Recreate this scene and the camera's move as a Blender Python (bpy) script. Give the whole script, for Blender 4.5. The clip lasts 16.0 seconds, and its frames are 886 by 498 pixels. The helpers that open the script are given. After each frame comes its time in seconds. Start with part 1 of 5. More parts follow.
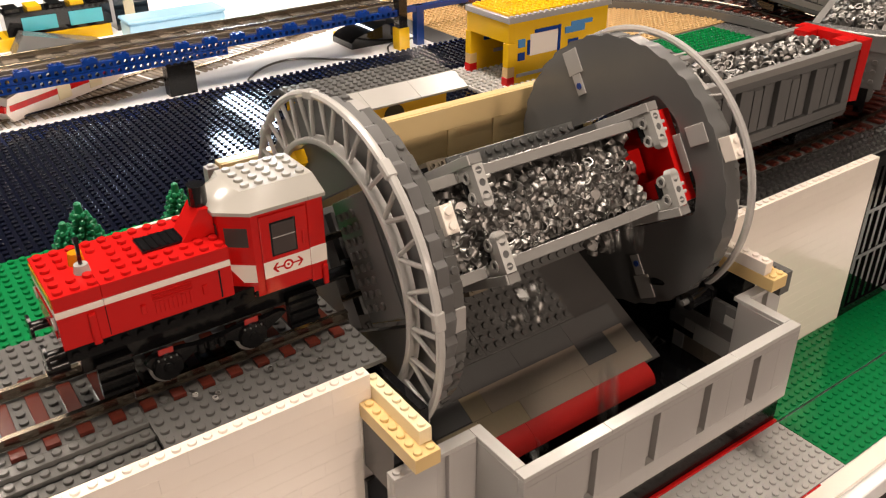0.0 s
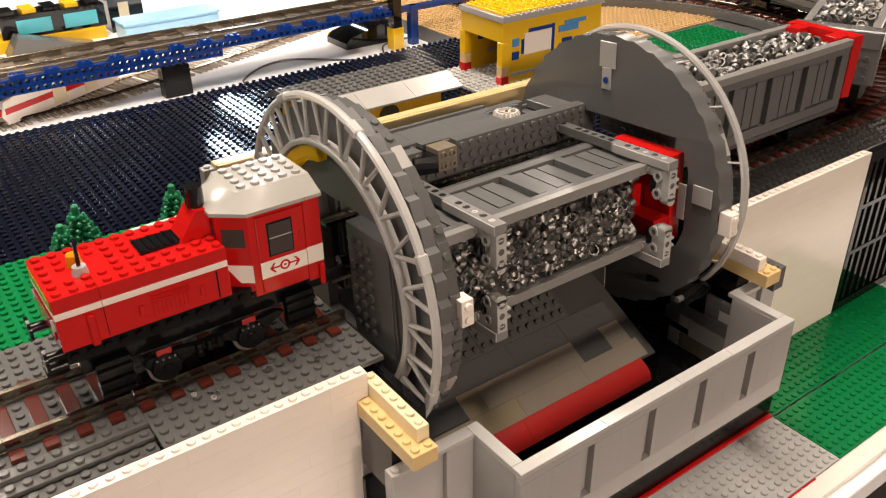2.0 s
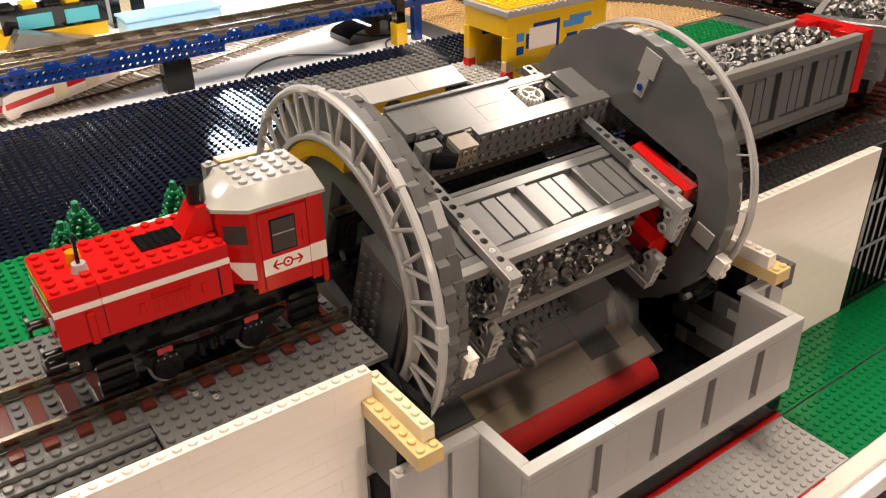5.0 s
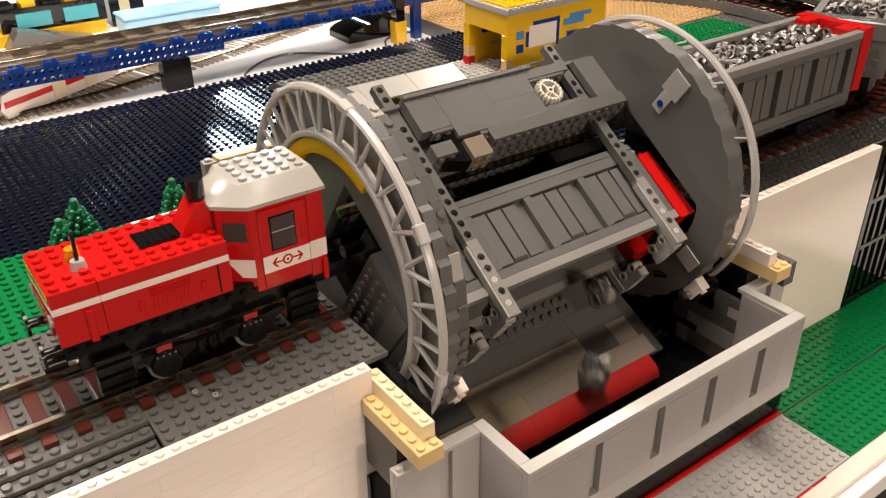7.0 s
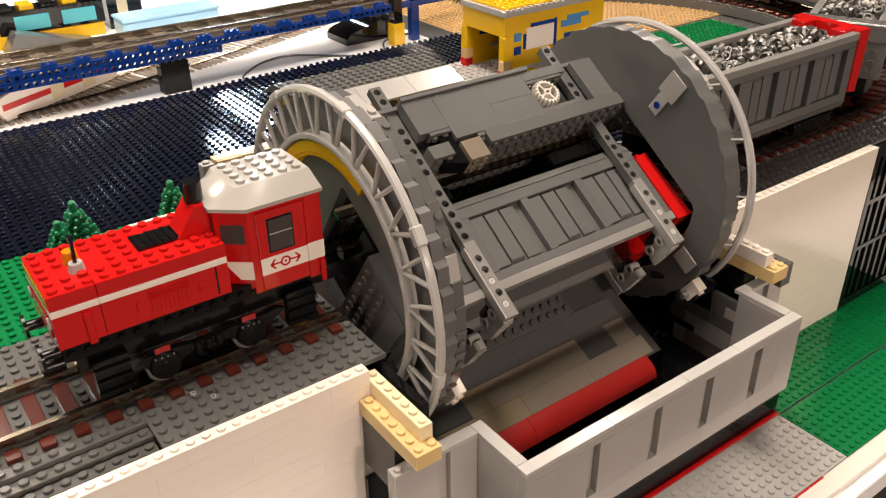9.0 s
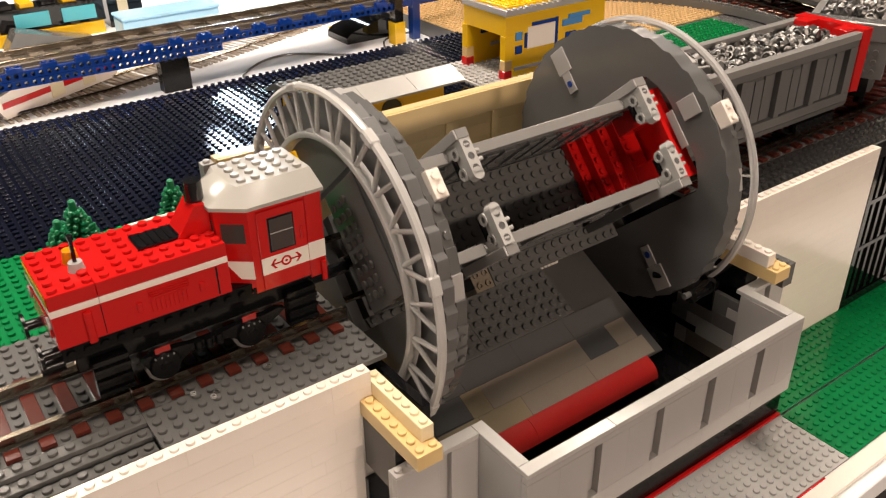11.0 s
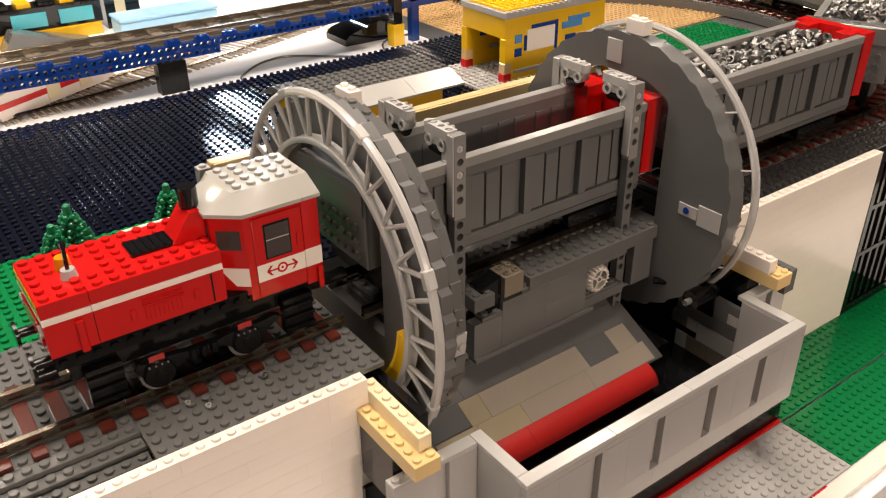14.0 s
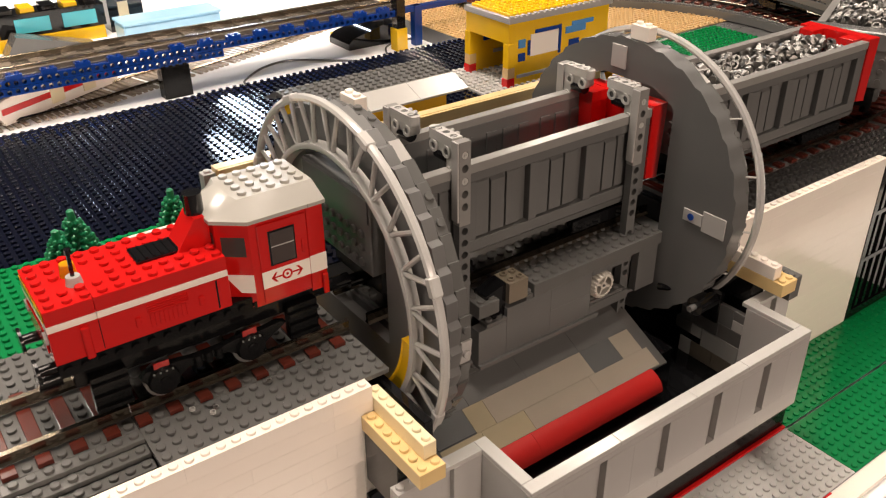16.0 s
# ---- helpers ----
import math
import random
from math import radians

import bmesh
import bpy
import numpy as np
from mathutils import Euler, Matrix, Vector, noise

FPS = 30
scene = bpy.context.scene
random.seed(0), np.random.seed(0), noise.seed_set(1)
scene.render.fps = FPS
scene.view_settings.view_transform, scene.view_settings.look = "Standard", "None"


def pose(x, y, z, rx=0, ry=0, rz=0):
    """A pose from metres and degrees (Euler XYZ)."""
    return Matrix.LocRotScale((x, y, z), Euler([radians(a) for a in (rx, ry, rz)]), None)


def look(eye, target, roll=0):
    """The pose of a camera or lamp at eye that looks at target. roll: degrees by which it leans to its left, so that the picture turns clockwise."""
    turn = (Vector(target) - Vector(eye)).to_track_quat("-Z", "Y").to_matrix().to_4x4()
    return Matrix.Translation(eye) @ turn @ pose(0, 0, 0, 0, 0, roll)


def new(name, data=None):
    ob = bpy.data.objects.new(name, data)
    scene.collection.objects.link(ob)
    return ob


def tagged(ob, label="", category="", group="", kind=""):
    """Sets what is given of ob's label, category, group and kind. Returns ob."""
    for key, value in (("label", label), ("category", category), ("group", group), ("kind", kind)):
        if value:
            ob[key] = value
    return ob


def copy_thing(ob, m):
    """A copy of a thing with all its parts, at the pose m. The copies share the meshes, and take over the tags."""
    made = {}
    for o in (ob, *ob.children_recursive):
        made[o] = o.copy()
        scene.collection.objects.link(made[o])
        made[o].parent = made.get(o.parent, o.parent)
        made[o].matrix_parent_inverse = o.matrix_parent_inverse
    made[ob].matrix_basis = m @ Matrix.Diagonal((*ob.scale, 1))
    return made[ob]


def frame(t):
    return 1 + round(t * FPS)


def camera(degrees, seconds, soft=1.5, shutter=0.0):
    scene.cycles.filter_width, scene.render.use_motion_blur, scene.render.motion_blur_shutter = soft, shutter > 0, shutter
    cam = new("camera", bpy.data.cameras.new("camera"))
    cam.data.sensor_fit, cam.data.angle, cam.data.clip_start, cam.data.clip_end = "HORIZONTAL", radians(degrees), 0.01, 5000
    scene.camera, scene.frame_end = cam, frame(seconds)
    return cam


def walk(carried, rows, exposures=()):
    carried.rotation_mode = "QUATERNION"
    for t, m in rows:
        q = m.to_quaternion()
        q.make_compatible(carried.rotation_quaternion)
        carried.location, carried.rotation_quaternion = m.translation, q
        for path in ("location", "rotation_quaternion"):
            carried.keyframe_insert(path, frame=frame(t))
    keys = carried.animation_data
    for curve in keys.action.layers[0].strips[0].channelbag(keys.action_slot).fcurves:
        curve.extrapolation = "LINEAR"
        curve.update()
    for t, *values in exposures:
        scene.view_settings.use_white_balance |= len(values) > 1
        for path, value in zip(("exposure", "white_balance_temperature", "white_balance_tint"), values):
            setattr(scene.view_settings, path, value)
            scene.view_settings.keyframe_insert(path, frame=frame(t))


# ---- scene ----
cam = camera(55.25, 16.0, soft=1.2, shutter=0.4)
S = 0.008            # one stud of the toy bricks: 8 mm; all plans below are in studs
AXIS = 2.93          # height of the dumper's axis, in studs
walk(cam, [
    (0.0, pose(-0.07045, -0.39819, 0.28724, 60.503, 0.267, -35.605)),
    (0.5, pose(-0.07034, -0.39834, 0.28672, 60.292, 0.224, -35.789)),
    (1.0, pose(-0.07133, -0.39836, 0.28750, 60.307, 0.340, -35.967)),
    (1.5, pose(-0.07115, -0.40028, 0.28956, 60.396, 0.548, -35.975)),
    (2.0, pose(-0.07180, -0.40104, 0.28879, 60.444, 0.591, -36.046)),
    (2.5, pose(-0.07217, -0.40071, 0.28790, 60.468, 0.605, -36.092)),
    (3.0, pose(-0.07205, -0.39900, 0.28662, 60.521, 0.626, -36.118)),
    (3.5, pose(-0.07079, -0.39790, 0.28575, 60.452, 0.651, -35.999)),
    (4.0, pose(-0.07003, -0.39578, 0.28586, 60.359, 0.639, -35.907)),
    (6.5, pose(-0.06901, -0.39391, 0.28295, 60.201, 0.719, -35.953)),
    (7.0, pose(-0.06941, -0.39348, 0.28295, 60.225, 0.640, -35.969)),
    (7.5, pose(-0.06958, -0.39362, 0.28495, 60.291, 0.676, -35.948)),
    (8.0, pose(-0.06963, -0.39352, 0.28478, 60.308, 0.655, -36.007)),
    (8.5, pose(-0.06962, -0.39468, 0.28456, 60.347, 0.676, -36.087)),
    (9.0, pose(-0.06947, -0.39494, 0.28374, 60.323, 0.698, -36.094)),
    (11.5, pose(-0.06866, -0.39094, 0.28264, 60.223, 0.516, -36.021)),
    (12.0, pose(-0.06711, -0.38869, 0.28144, 60.205, 0.407, -35.997)),
    (12.5, pose(-0.06621, -0.38767, 0.28228, 60.227, 0.420, -35.980)),
    (13.0, pose(-0.06576, -0.38810, 0.28332, 60.245, 0.465, -35.919)),
    (13.5, pose(-0.06476, -0.38742, 0.28354, 60.267, 0.475, -35.958)),
    (14.0, pose(-0.06469, -0.38756, 0.28318, 60.290, 0.479, -36.059)),
    (14.5, pose(-0.06511, -0.38740, 0.28237, 60.314, 0.454, -36.142)),
    (15.0, pose(-0.06511, -0.38546, 0.28176, 60.287, 0.392, -36.061)),
    (15.5, pose(-0.06607, -0.38455, 0.28391, 60.395, 0.375, -35.957)),
    (16.0, pose(-0.06536, -0.38504, 0.28480, 60.463, 0.445, -35.944)),
], exposures=[(0.0, 0.13, 6500, 10), (16.0, 0.13, 6500, 10)])

# ---- world and lights: an exhibition hall with rows of ceiling lamps ----
world = bpy.data.worlds.new("hall_air")
scene.world = world
world.use_nodes = True
wb = world.node_tree.nodes["Background"]
wb.inputs[0].default_value, wb.inputs[1].default_value = (1.0, 0.95, 0.88, 1), 0.16


def lamp(name, x, y, z, w, d, power, colour, target=None):
    data = bpy.data.lights.new(name, "AREA")
    data.shape, data.size, data.size_y, data.energy, data.color = "RECTANGLE", w, d, power, colour
    ob = new(name, data)
    ob.matrix_world = look((x, y, z), target or (x, y, 0))
    return ob


WARM, ROSE, COOL = (1.0, 0.84, 0.71), (1.0, 0.785, 0.64), (0.68, 0.84, 1.0)
CEIL = 1.75
LAMPS = [(0.15, 0.25, 0.30, 1.2, 35, WARM), (1.8, 0.75, 0.30, 1.2, 26, WARM), (-1.1, 0.5, 0.3, 1.2, 16, WARM),
         (0.3, -5.6, 0.3, 1.2, 250, ROSE), (2.2, -5.6, 0.3, 1.2, 80, ROSE), (-0.6, -5.6, 0.3, 1.2, 190, ROSE), (-0.3, 2.0, 0.3, 0.8, 28, WARM),
         (1.72, 4.15, 0.12, 0.9, 14, COOL), (2.10, 5.05, 0.12, 0.9, 20, COOL), (2.52, 5.95, 0.12, 0.9, 20, COOL), (2.9, 2.3, 0.3, 1.2, 22, WARM)]

# ---- mesh builder ----


class M:
    """Points and faces in studs."""

    def __init__(self):
        self.v, self.f = [], []

    def add(self, v, f):
        n = len(self.v)
        self.v += [tuple(p) for p in v]
        self.f += [tuple(i + n for i in q) for q in f]
        return self

    def box(self, x0, x1, y0, y1, z0, z1, c=0.035):
        if c <= 0:
            v = [(x, y, z) for x in (x0, x1) for y in (y0, y1) for z in (z0, z1)]
            return self.add(v, [(0, 1, 3, 2), (4, 6, 7, 5), (0, 4, 5, 1), (2, 3, 7, 6), (0, 2, 6, 4), (1, 5, 7, 3)])
        c = min(c, (x1 - x0) / 3, (y1 - y0) / 3, (z1 - z0) / 3)
        v, idx = [], {}
        for i, x in enumerate((x0, x1)):
            for j, y in enumerate((y0, y1)):
                for k, z in enumerate((z0, z1)):
                    sx, sy, sz = (c, -c)[i], (c, -c)[j], (c, -c)[k]
                    idx[i, j, k] = len(v)
                    v += [(x, y + sy, z + sz), (x + sx, y, z + sz), (x + sx, y + sy, z)]
        f = []
        q = lambda i, j, k, a: idx[i, j, k] + a
        for i in (0, 1):
            o = (q(i, 0, 0, 0), q(i, 1, 0, 0), q(i, 1, 1, 0), q(i, 0, 1, 0))
            f.append(o if i else o[::-1])
            o = (q(0, i, 0, 1), q(0, i, 1, 1), q(1, i, 1, 1), q(1, i, 0, 1))
            f.append(o if i else o[::-1])
            o = (q(0, 0, i, 2), q(1, 0, i, 2), q(1, 1, i, 2), q(0, 1, i, 2))
            f.append(o if i else o[::-1])
        for a in (0, 1):
            for b in (0, 1):
                f.append((q(0, a, b, 1), q(1, a, b, 1), q(1, a, b, 2), q(0, a, b, 2)) if a == b else (q(0, a, b, 2), q(1, a, b, 2), q(1, a, b, 1), q(0, a, b, 1)))
                f.append((q(a, 0, b, 2), q(a, 1, b, 2), q(a, 1, b, 0), q(a, 0, b, 0)) if a == b else (q(a, 0, b, 0), q(a, 1, b, 0), q(a, 1, b, 2), q(a, 0, b, 2)))
                f.append((q(a, b, 0, 0), q(a, b, 1, 0), q(a, b, 1, 1), q(a, b, 0, 1)) if a == b else (q(a, b, 0, 1), q(a, b, 1, 1), q(a, b, 1, 0), q(a, b, 0, 0)))
                for k in (0, 1):
                    t = (q(a, b, k, 0), q(a, b, k, 1), q(a, b, k, 2))
                    f.append(t if (a + b + k) % 2 else t[::-1])
        return self.add(v, f)

    def stud(self, x, y, z, r=0.3, h=0.2125, n=12):
        v = []
        for rr, zz in ((r, z), (r, z + h - 0.03), (r - 0.03, z + h)):
            v += [(x + rr * math.cos(2 * math.pi * i / n), y + rr * math.sin(2 * math.pi * i / n), zz) for i in range(n)]
        f = [(k * n + i, k * n + (i + 1) % n, (k + 1) * n + (i + 1) % n, (k + 1) * n + i) for k in (0, 1) for i in range(n)]
        return self.add(v, f + [tuple(range(2 * n, 3 * n))])

    def studs(self, x0, x1, y0, y1, z, n=12, skip=None):
        """Studs on every whole cell from x0 to x1 and y0 to y1."""
        for i in range(int(round(x1 - x0))):
            for j in range(int(round(y1 - y0))):
                if not skip or not skip(x0 + i + 0.5, y0 + j + 0.5):
                    self.stud(x0 + i + 0.5, y0 + j + 0.5, z, n=n)
        return self

    def plate(self, x0, x1, y0, y1, z0, z1, n=12):
        """A brick or plate with its studs."""
        return self.box(x0, x1, y0, y1, z0, z1).studs(x0, x1, y0, y1, z1, n)

    def prism(self, pts, axis, a, b):
        """A closed outline pushed along an axis; pts are the two other coordinates, in the order of x, y, z."""
        def put(p, h):
            return {"x": (h, p[0], p[1]), "y": (p[0], h, p[1]), "z": (p[0], p[1], h)}[axis]
        n = len(pts)
        v = [put(p, a) for p in pts] + [put(p, b) for p in pts]
        area = sum(pts[i][0] * pts[(i + 1) % n][1] - pts[(i + 1) % n][0] * pts[i][1] for i in range(n))
        flip = (area > 0) != (axis == "y")
        f = [tuple(range(n))[::-1], tuple(range(n, 2 * n))] + [(i, (i + 1) % n, n + (i + 1) % n, n + i) for i in range(n)]
        return self.add(v, f if flip else [q[::-1] for q in f])

    def rod(self, p, q, r, n=10, r2=None, ends=True):
        """A round bar from p to q."""
        p, q = Vector(p), Vector(q)
        r2 = r if r2 is None else r2
        w = (q - p).normalized()
        u = w.orthogonal().normalized()
        s = w.cross(u)
        v = [c + rr * (math.cos(2 * math.pi * i / n) * u + math.sin(2 * math.pi * i / n) * s) for c, rr in ((p, r), (q, r2)) for i in range(n)]
        f = [(i, (i + 1) % n, n + (i + 1) % n, n + i) for i in range(n)]
        if ends:
            f += [tuple(range(n))[::-1], tuple(range(n, 2 * n))]
        return self.add(v, f)

    def pipe(self, pts, r, n=8):
        """A round bar along a line of points."""
        pts = [Vector(p) for p in pts]
        v, f = [], []
        u = (pts[1] - pts[0]).orthogonal().normalized()
        for i, p in enumerate(pts):
            w = (pts[min(i + 1, len(pts) - 1)] - pts[max(i - 1, 0)]).normalized()
            u = (u - u.dot(w) * w).normalized()
            s = w.cross(u)
            v += [p + r * (math.cos(2 * math.pi * k / n) * u + math.sin(2 * math.pi * k / n) * s) for k in range(n)]
        for i in range(len(pts) - 1):
            f += [(i * n + k, i * n + (k + 1) % n, (i + 1) * n + (k + 1) % n, (i + 1) * n + k) for k in range(n)]
        return self.add(v, f)

    def hoop(self, x, yc, zc, r, prof, a0=0.0, a1=360.0, n=96):
        """A ring round an axis along x; prof is an outline of (dx, dr), anticlockwise."""
        full = abs(a1 - a0) > 359
        m, k = (n if full else n + 1), len(prof)
        v = []
        for i in range(m):
            a = radians(a0 + (a1 - a0) * i / n)
            v += [(x + dx, yc + (r + dr) * math.cos(a), zc + (r + dr) * math.sin(a)) for dx, dr in prof]
        f = [(i * k + j, ((i + 1) % m) * k + j, ((i + 1) % m) * k + (j + 1) % k, i * k + (j + 1) % k) for i in range(n) for j in range(k)]
        if not full:
            f += [tuple(range(k)), tuple(range((m - 1) * k, m * k))[::-1]]
        return self.add(v, f)

    def pierced(self, p, u, v, w, cells, hole=0.31, n=12):
        """A bar from p along v, one unit a cell, cut through along w where its cell is 1; u is across."""
        p, u, v, w = Vector(p), Vector(u), Vector(v), Vector(w)
        shared, base = {}, len(self.v)
        def put(q):
            key = (round(q.x, 3), round(q.y, 3), round(q.z, 3))
            if key not in shared:
                shared[key] = base + len(shared)
                self.v.append(tuple(q))
            return shared[key]
        n = 16 if n > 12 else n
        half = 0.5 if n % 8 else 0.0
        for k, c in enumerate(cells):
            o = p + v * (k + 0.5)
            sq, ci = [], []
            for i in range(n):
                a = 2 * math.pi * (i + half) / n
                cs, sn = math.cos(a), math.sin(a)
                b = 0.5 / max(abs(cs), abs(sn))
                sq.append((o + u * (cs * b) + v * (sn * b), sn * b))
                ci.append(o + u.normalized() * (cs * hole) + v.normalized() * (sn * hole))
            s0, s1 = [put(q) for q, _ in sq], [put(q + w) for q, _ in sq]
            if c:
                c0, c1 = [put(q) for q in ci], [put(q + w) for q in ci]
            else:
                self.f += [tuple(s0), tuple(s1)[::-1]]
            for i in range(n):
                j = (i + 1) % n
                if c:
                    self.f += [(s0[i], c0[i], c0[j], s0[j]), (s1[i], s1[j], c1[j], c1[i]), (c0[i], c1[i], c1[j], c0[j])]
                low, high = sq[i][1] < -0.499 and sq[j][1] < -0.499, sq[i][1] > 0.499 and sq[j][1] > 0.499
                if not (low and k > 0 or high and k < len(cells) - 1):
                    self.f.append((s0[i], s0[j], s1[j], s1[i]))
        return self

    def ring(self, m, r0, r1, h, n=10):
        """A short tube, its axis along the z of m."""
        v = [m @ Vector((r * math.cos(2 * math.pi * i / n), r * math.sin(2 * math.pi * i / n), z)) for r, z in ((r1, 0), (r1, h), (r0, h), (r0, 0)) for i in range(n)]
        f = [(k * n + i, k * n + (i + 1) % n, ((k + 1) % 4) * n + (i + 1) % n, ((k + 1) % 4) * n + i) for k in range(4) for i in range(n)]
        return self.add(v, f)

    def move(self, m):
        self.v = [tuple(m @ Vector(p)) for p in self.v]
        return self


ORIGIN = {}


def thing(name, x=0.0, y=0.0, z=0.0, label="", category="", group="", kind=""):
    ob = new(name)
    ob.empty_display_size = 0.01
    ob.location = (x * S, y * S, z * S)
    ORIGIN[ob.name] = (x, y, z)
    return tagged(ob, label, category, group, kind)


def mesh_of(name, m, material, org=(0, 0, 0), smooth=35):
    me = bpy.data.meshes.new(name)
    me.from_pydata([((p[0] - org[0]) * S, (p[1] - org[1]) * S, (p[2] - org[2]) * S) for p in m.v], [], m.f)
    me.materials.append(material)
    me.polygons.foreach_set("use_smooth", [True] * len(me.polygons))
    me.set_sharp_from_angle(angle=radians(smooth))
    me.validate()
    return me


def part(name, m, material, parent=None, label="", category="", group="", kind=""):
    org = ORIGIN[parent.name] if parent else (0, 0, 0)
    ob = new(name, mesh_of(name, m, material, org))
    ob.parent = parent
    ORIGIN[ob.name] = org
    return tagged(ob, label, category, group, kind)


def solo(name, m, material, label="", category="", group="", kind="", at=None):
    """A thing that is one mesh, with its origin at the middle of its foot."""
    if at is None:
        xs, ys, zs = zip(*m.v)
        at = ((min(xs) + max(xs)) / 2, (min(ys) + max(ys)) / 2, min(zs))
    ob = new(name, mesh_of(name, m, material, at))
    ob.location = [c * S for c in at]
    ORIGIN[ob.name] = at
    return tagged(ob, label, category, group, kind)


# ---- materials ----
def plastic(name, colour, rough=0.28, vary=0.10, clear=0.0, bump=0.015):
    """Moulded plastic: a little uneven in tone, with dust and fine scratches."""
    rough = rough * 0.62 if rough < 0.45 else rough
    mat = bpy.data.materials.new(name)
    mat.use_nodes = True
    nt = mat.node_tree
    b = nt.nodes["Principled BSDF"]
    tex = nt.nodes.new("ShaderNodeTexCoord")
    n1, n2 = nt.nodes.new("ShaderNodeTexNoise"), nt.nodes.new("ShaderNodeTexNoise")
    n1.inputs["Scale"].default_value, n1.inputs["Detail"].default_value = 35, 5
    n2.inputs["Scale"].default_value, n2.inputs["Detail"].default_value = 900, 3
    info = nt.nodes.new("ShaderNodeObjectInfo")
    isl = nt.nodes.new("ShaderNodeNewGeometry")
    for n in (n1, n2):
        nt.links.new(tex.outputs["Object"], n.inputs["Vector"])
    add = nt.nodes.new("ShaderNodeMath")
    add.operation = "MULTIPLY_ADD"
    nt.links.new(isl.outputs["Random Per Island"], add.inputs[0])
    add.inputs[1].default_value = 0.35
    nt.links.new(n1.outputs["Fac"], add.inputs[2])
    add2 = nt.nodes.new("ShaderNodeMath")
    add2.operation = "MULTIPLY_ADD"
    nt.links.new(info.outputs["Random"], add2.inputs[0])
    add2.inputs[1].default_value = 0.35
    nt.links.new(add.outputs[0], add2.inputs[2])
    mr = nt.nodes.new("ShaderNodeMapRange")
    mr.inputs[1].default_value, mr.inputs[2].default_value = 0.2, 1.2
    mr.inputs[3].default_value, mr.inputs[4].default_value = 1 - vary, 1 + vary
    nt.links.new(add2.outputs[0], mr.inputs[0])
    mul = nt.nodes.new("ShaderNodeVectorMath")
    mul.operation = "SCALE"
    mul.inputs[0].default_value = colour
    nt.links.new(mr.outputs[0], mul.inputs["Scale"])
    nt.links.new(mul.outputs[0], b.inputs["Base Color"])
    rr = nt.nodes.new("ShaderNodeMapRange")
    rr.inputs[1].default_value, rr.inputs[2].default_value = 0.3, 0.7
    rr.inputs[3].default_value, rr.inputs[4].default_value = max(rough - 0.012, 0.03), rough + 0.02
    nt.links.new(n1.outputs["Fac"], rr.inputs[0])
    nt.links.new(rr.outputs[0], b.inputs["Roughness"])
    bm = nt.nodes.new("ShaderNodeBump")
    bm.inputs["Strength"].default_value, bm.inputs["Distance"].default_value = bump, 0.0005
    nt.links.new(n2.outputs["Fac"], bm.inputs["Height"])
    nt.links.new(bm.outputs[0], b.inputs["Normal"])
    b.inputs["IOR"].default_value = 1.53
    if clear:
        b.inputs["Transmission Weight"].default_value = clear
    return mat


def metal(name, colour, rough=0.22):
    mat = plastic(name, colour, rough, 0.25)
    mat.node_tree.nodes["Principled BSDF"].inputs["Metallic"].default_value = 1.0
    return mat


DGREY = plastic("dark_grey_plastic", (0.120, 0.121, 0.120), 0.33, 0.07)
DISCGREY = plastic("worn_dark_grey_plastic", (0.118, 0.118, 0.116), 0.46, 0.07)
DGREY2 = plastic("dark_grey_plate", (0.112, 0.112, 0.109), 0.28, 0.10)
LGREY = plastic("light_grey_plastic", (0.40, 0.39, 0.375), 0.27, 0.04)
OGREY = plastic("old_light_grey_plastic", (0.46, 0.455, 0.435), 0.3, 0.06)
RINGGREY = plastic("ring_grey_plastic", (0.49, 0.485, 0.465), 0.2, 0.05)
WHITE = plastic("white_plastic", (0.88, 0.81, 0.73), 0.22, 0.025)
CREAM = plastic("cream_plastic", (0.84, 0.74, 0.50), 0.28, 0.05)
TAN = plastic("tan_plastic", (0.74, 0.54, 0.25), 0.28, 0.06)
MGREY = plastic("mid_grey_plastic", (0.24, 0.235, 0.225), 0.27, 0.06)
ENDGREY = plastic("matt_dark_grey_plastic", (0.075, 0.072, 0.069), 0.55, 0.08)
LIPRED = plastic("matt_red_plastic", (0.50, 0.010, 0.008), 0.48, 0.08)
ROOFGREY = plastic("aged_grey_plastic", (0.40, 0.39, 0.355), 0.3, 0.05)
WALLTAN = plastic("sand_plastic", (0.66, 0.50, 0.25), 0.3, 0.05)
EAVE = plastic("pale_grey_plastic", (0.36, 0.355, 0.335), 0.3, 0.08)
LATCH = plastic("worn_tan_grey_plastic", (0.19, 0.16, 0.12), 0.3, 0.08)
WHITEGEAR = plastic("off_white_plastic", (0.62, 0.59, 0.53), 0.3, 0.04)
WINDOW = plastic("dark_glazing", (0.06, 0.048, 0.045), 0.08, 0.05, 0.0, 0.0)
SKYD = plastic("medium_blue_plastic", (0.08, 0.26, 0.55), 0.25, 0.06)
TRACKGREY = plastic("brown_grey_plastic", (0.11, 0.094, 0.075), 0.4, 0.2)
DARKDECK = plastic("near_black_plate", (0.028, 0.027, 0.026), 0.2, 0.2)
CHUTEGREY = plastic("dusty_grey_plastic", (0.34, 0.29, 0.235), 0.35, 0.06)
CHUTETAN = plastic("dull_tan_plastic", (0.36, 0.30, 0.20), 0.3, 0.08)
DTAN = plastic("tan_baseplate_plastic", (0.55, 0.37, 0.17), 0.35, 0.06)
RED = plastic("red_plastic", (0.53, 0.009, 0.008), 0.24, 0.06)
DRED = plastic("dark_red_plastic", (0.30, 0.012, 0.010), 0.35, 0.1)
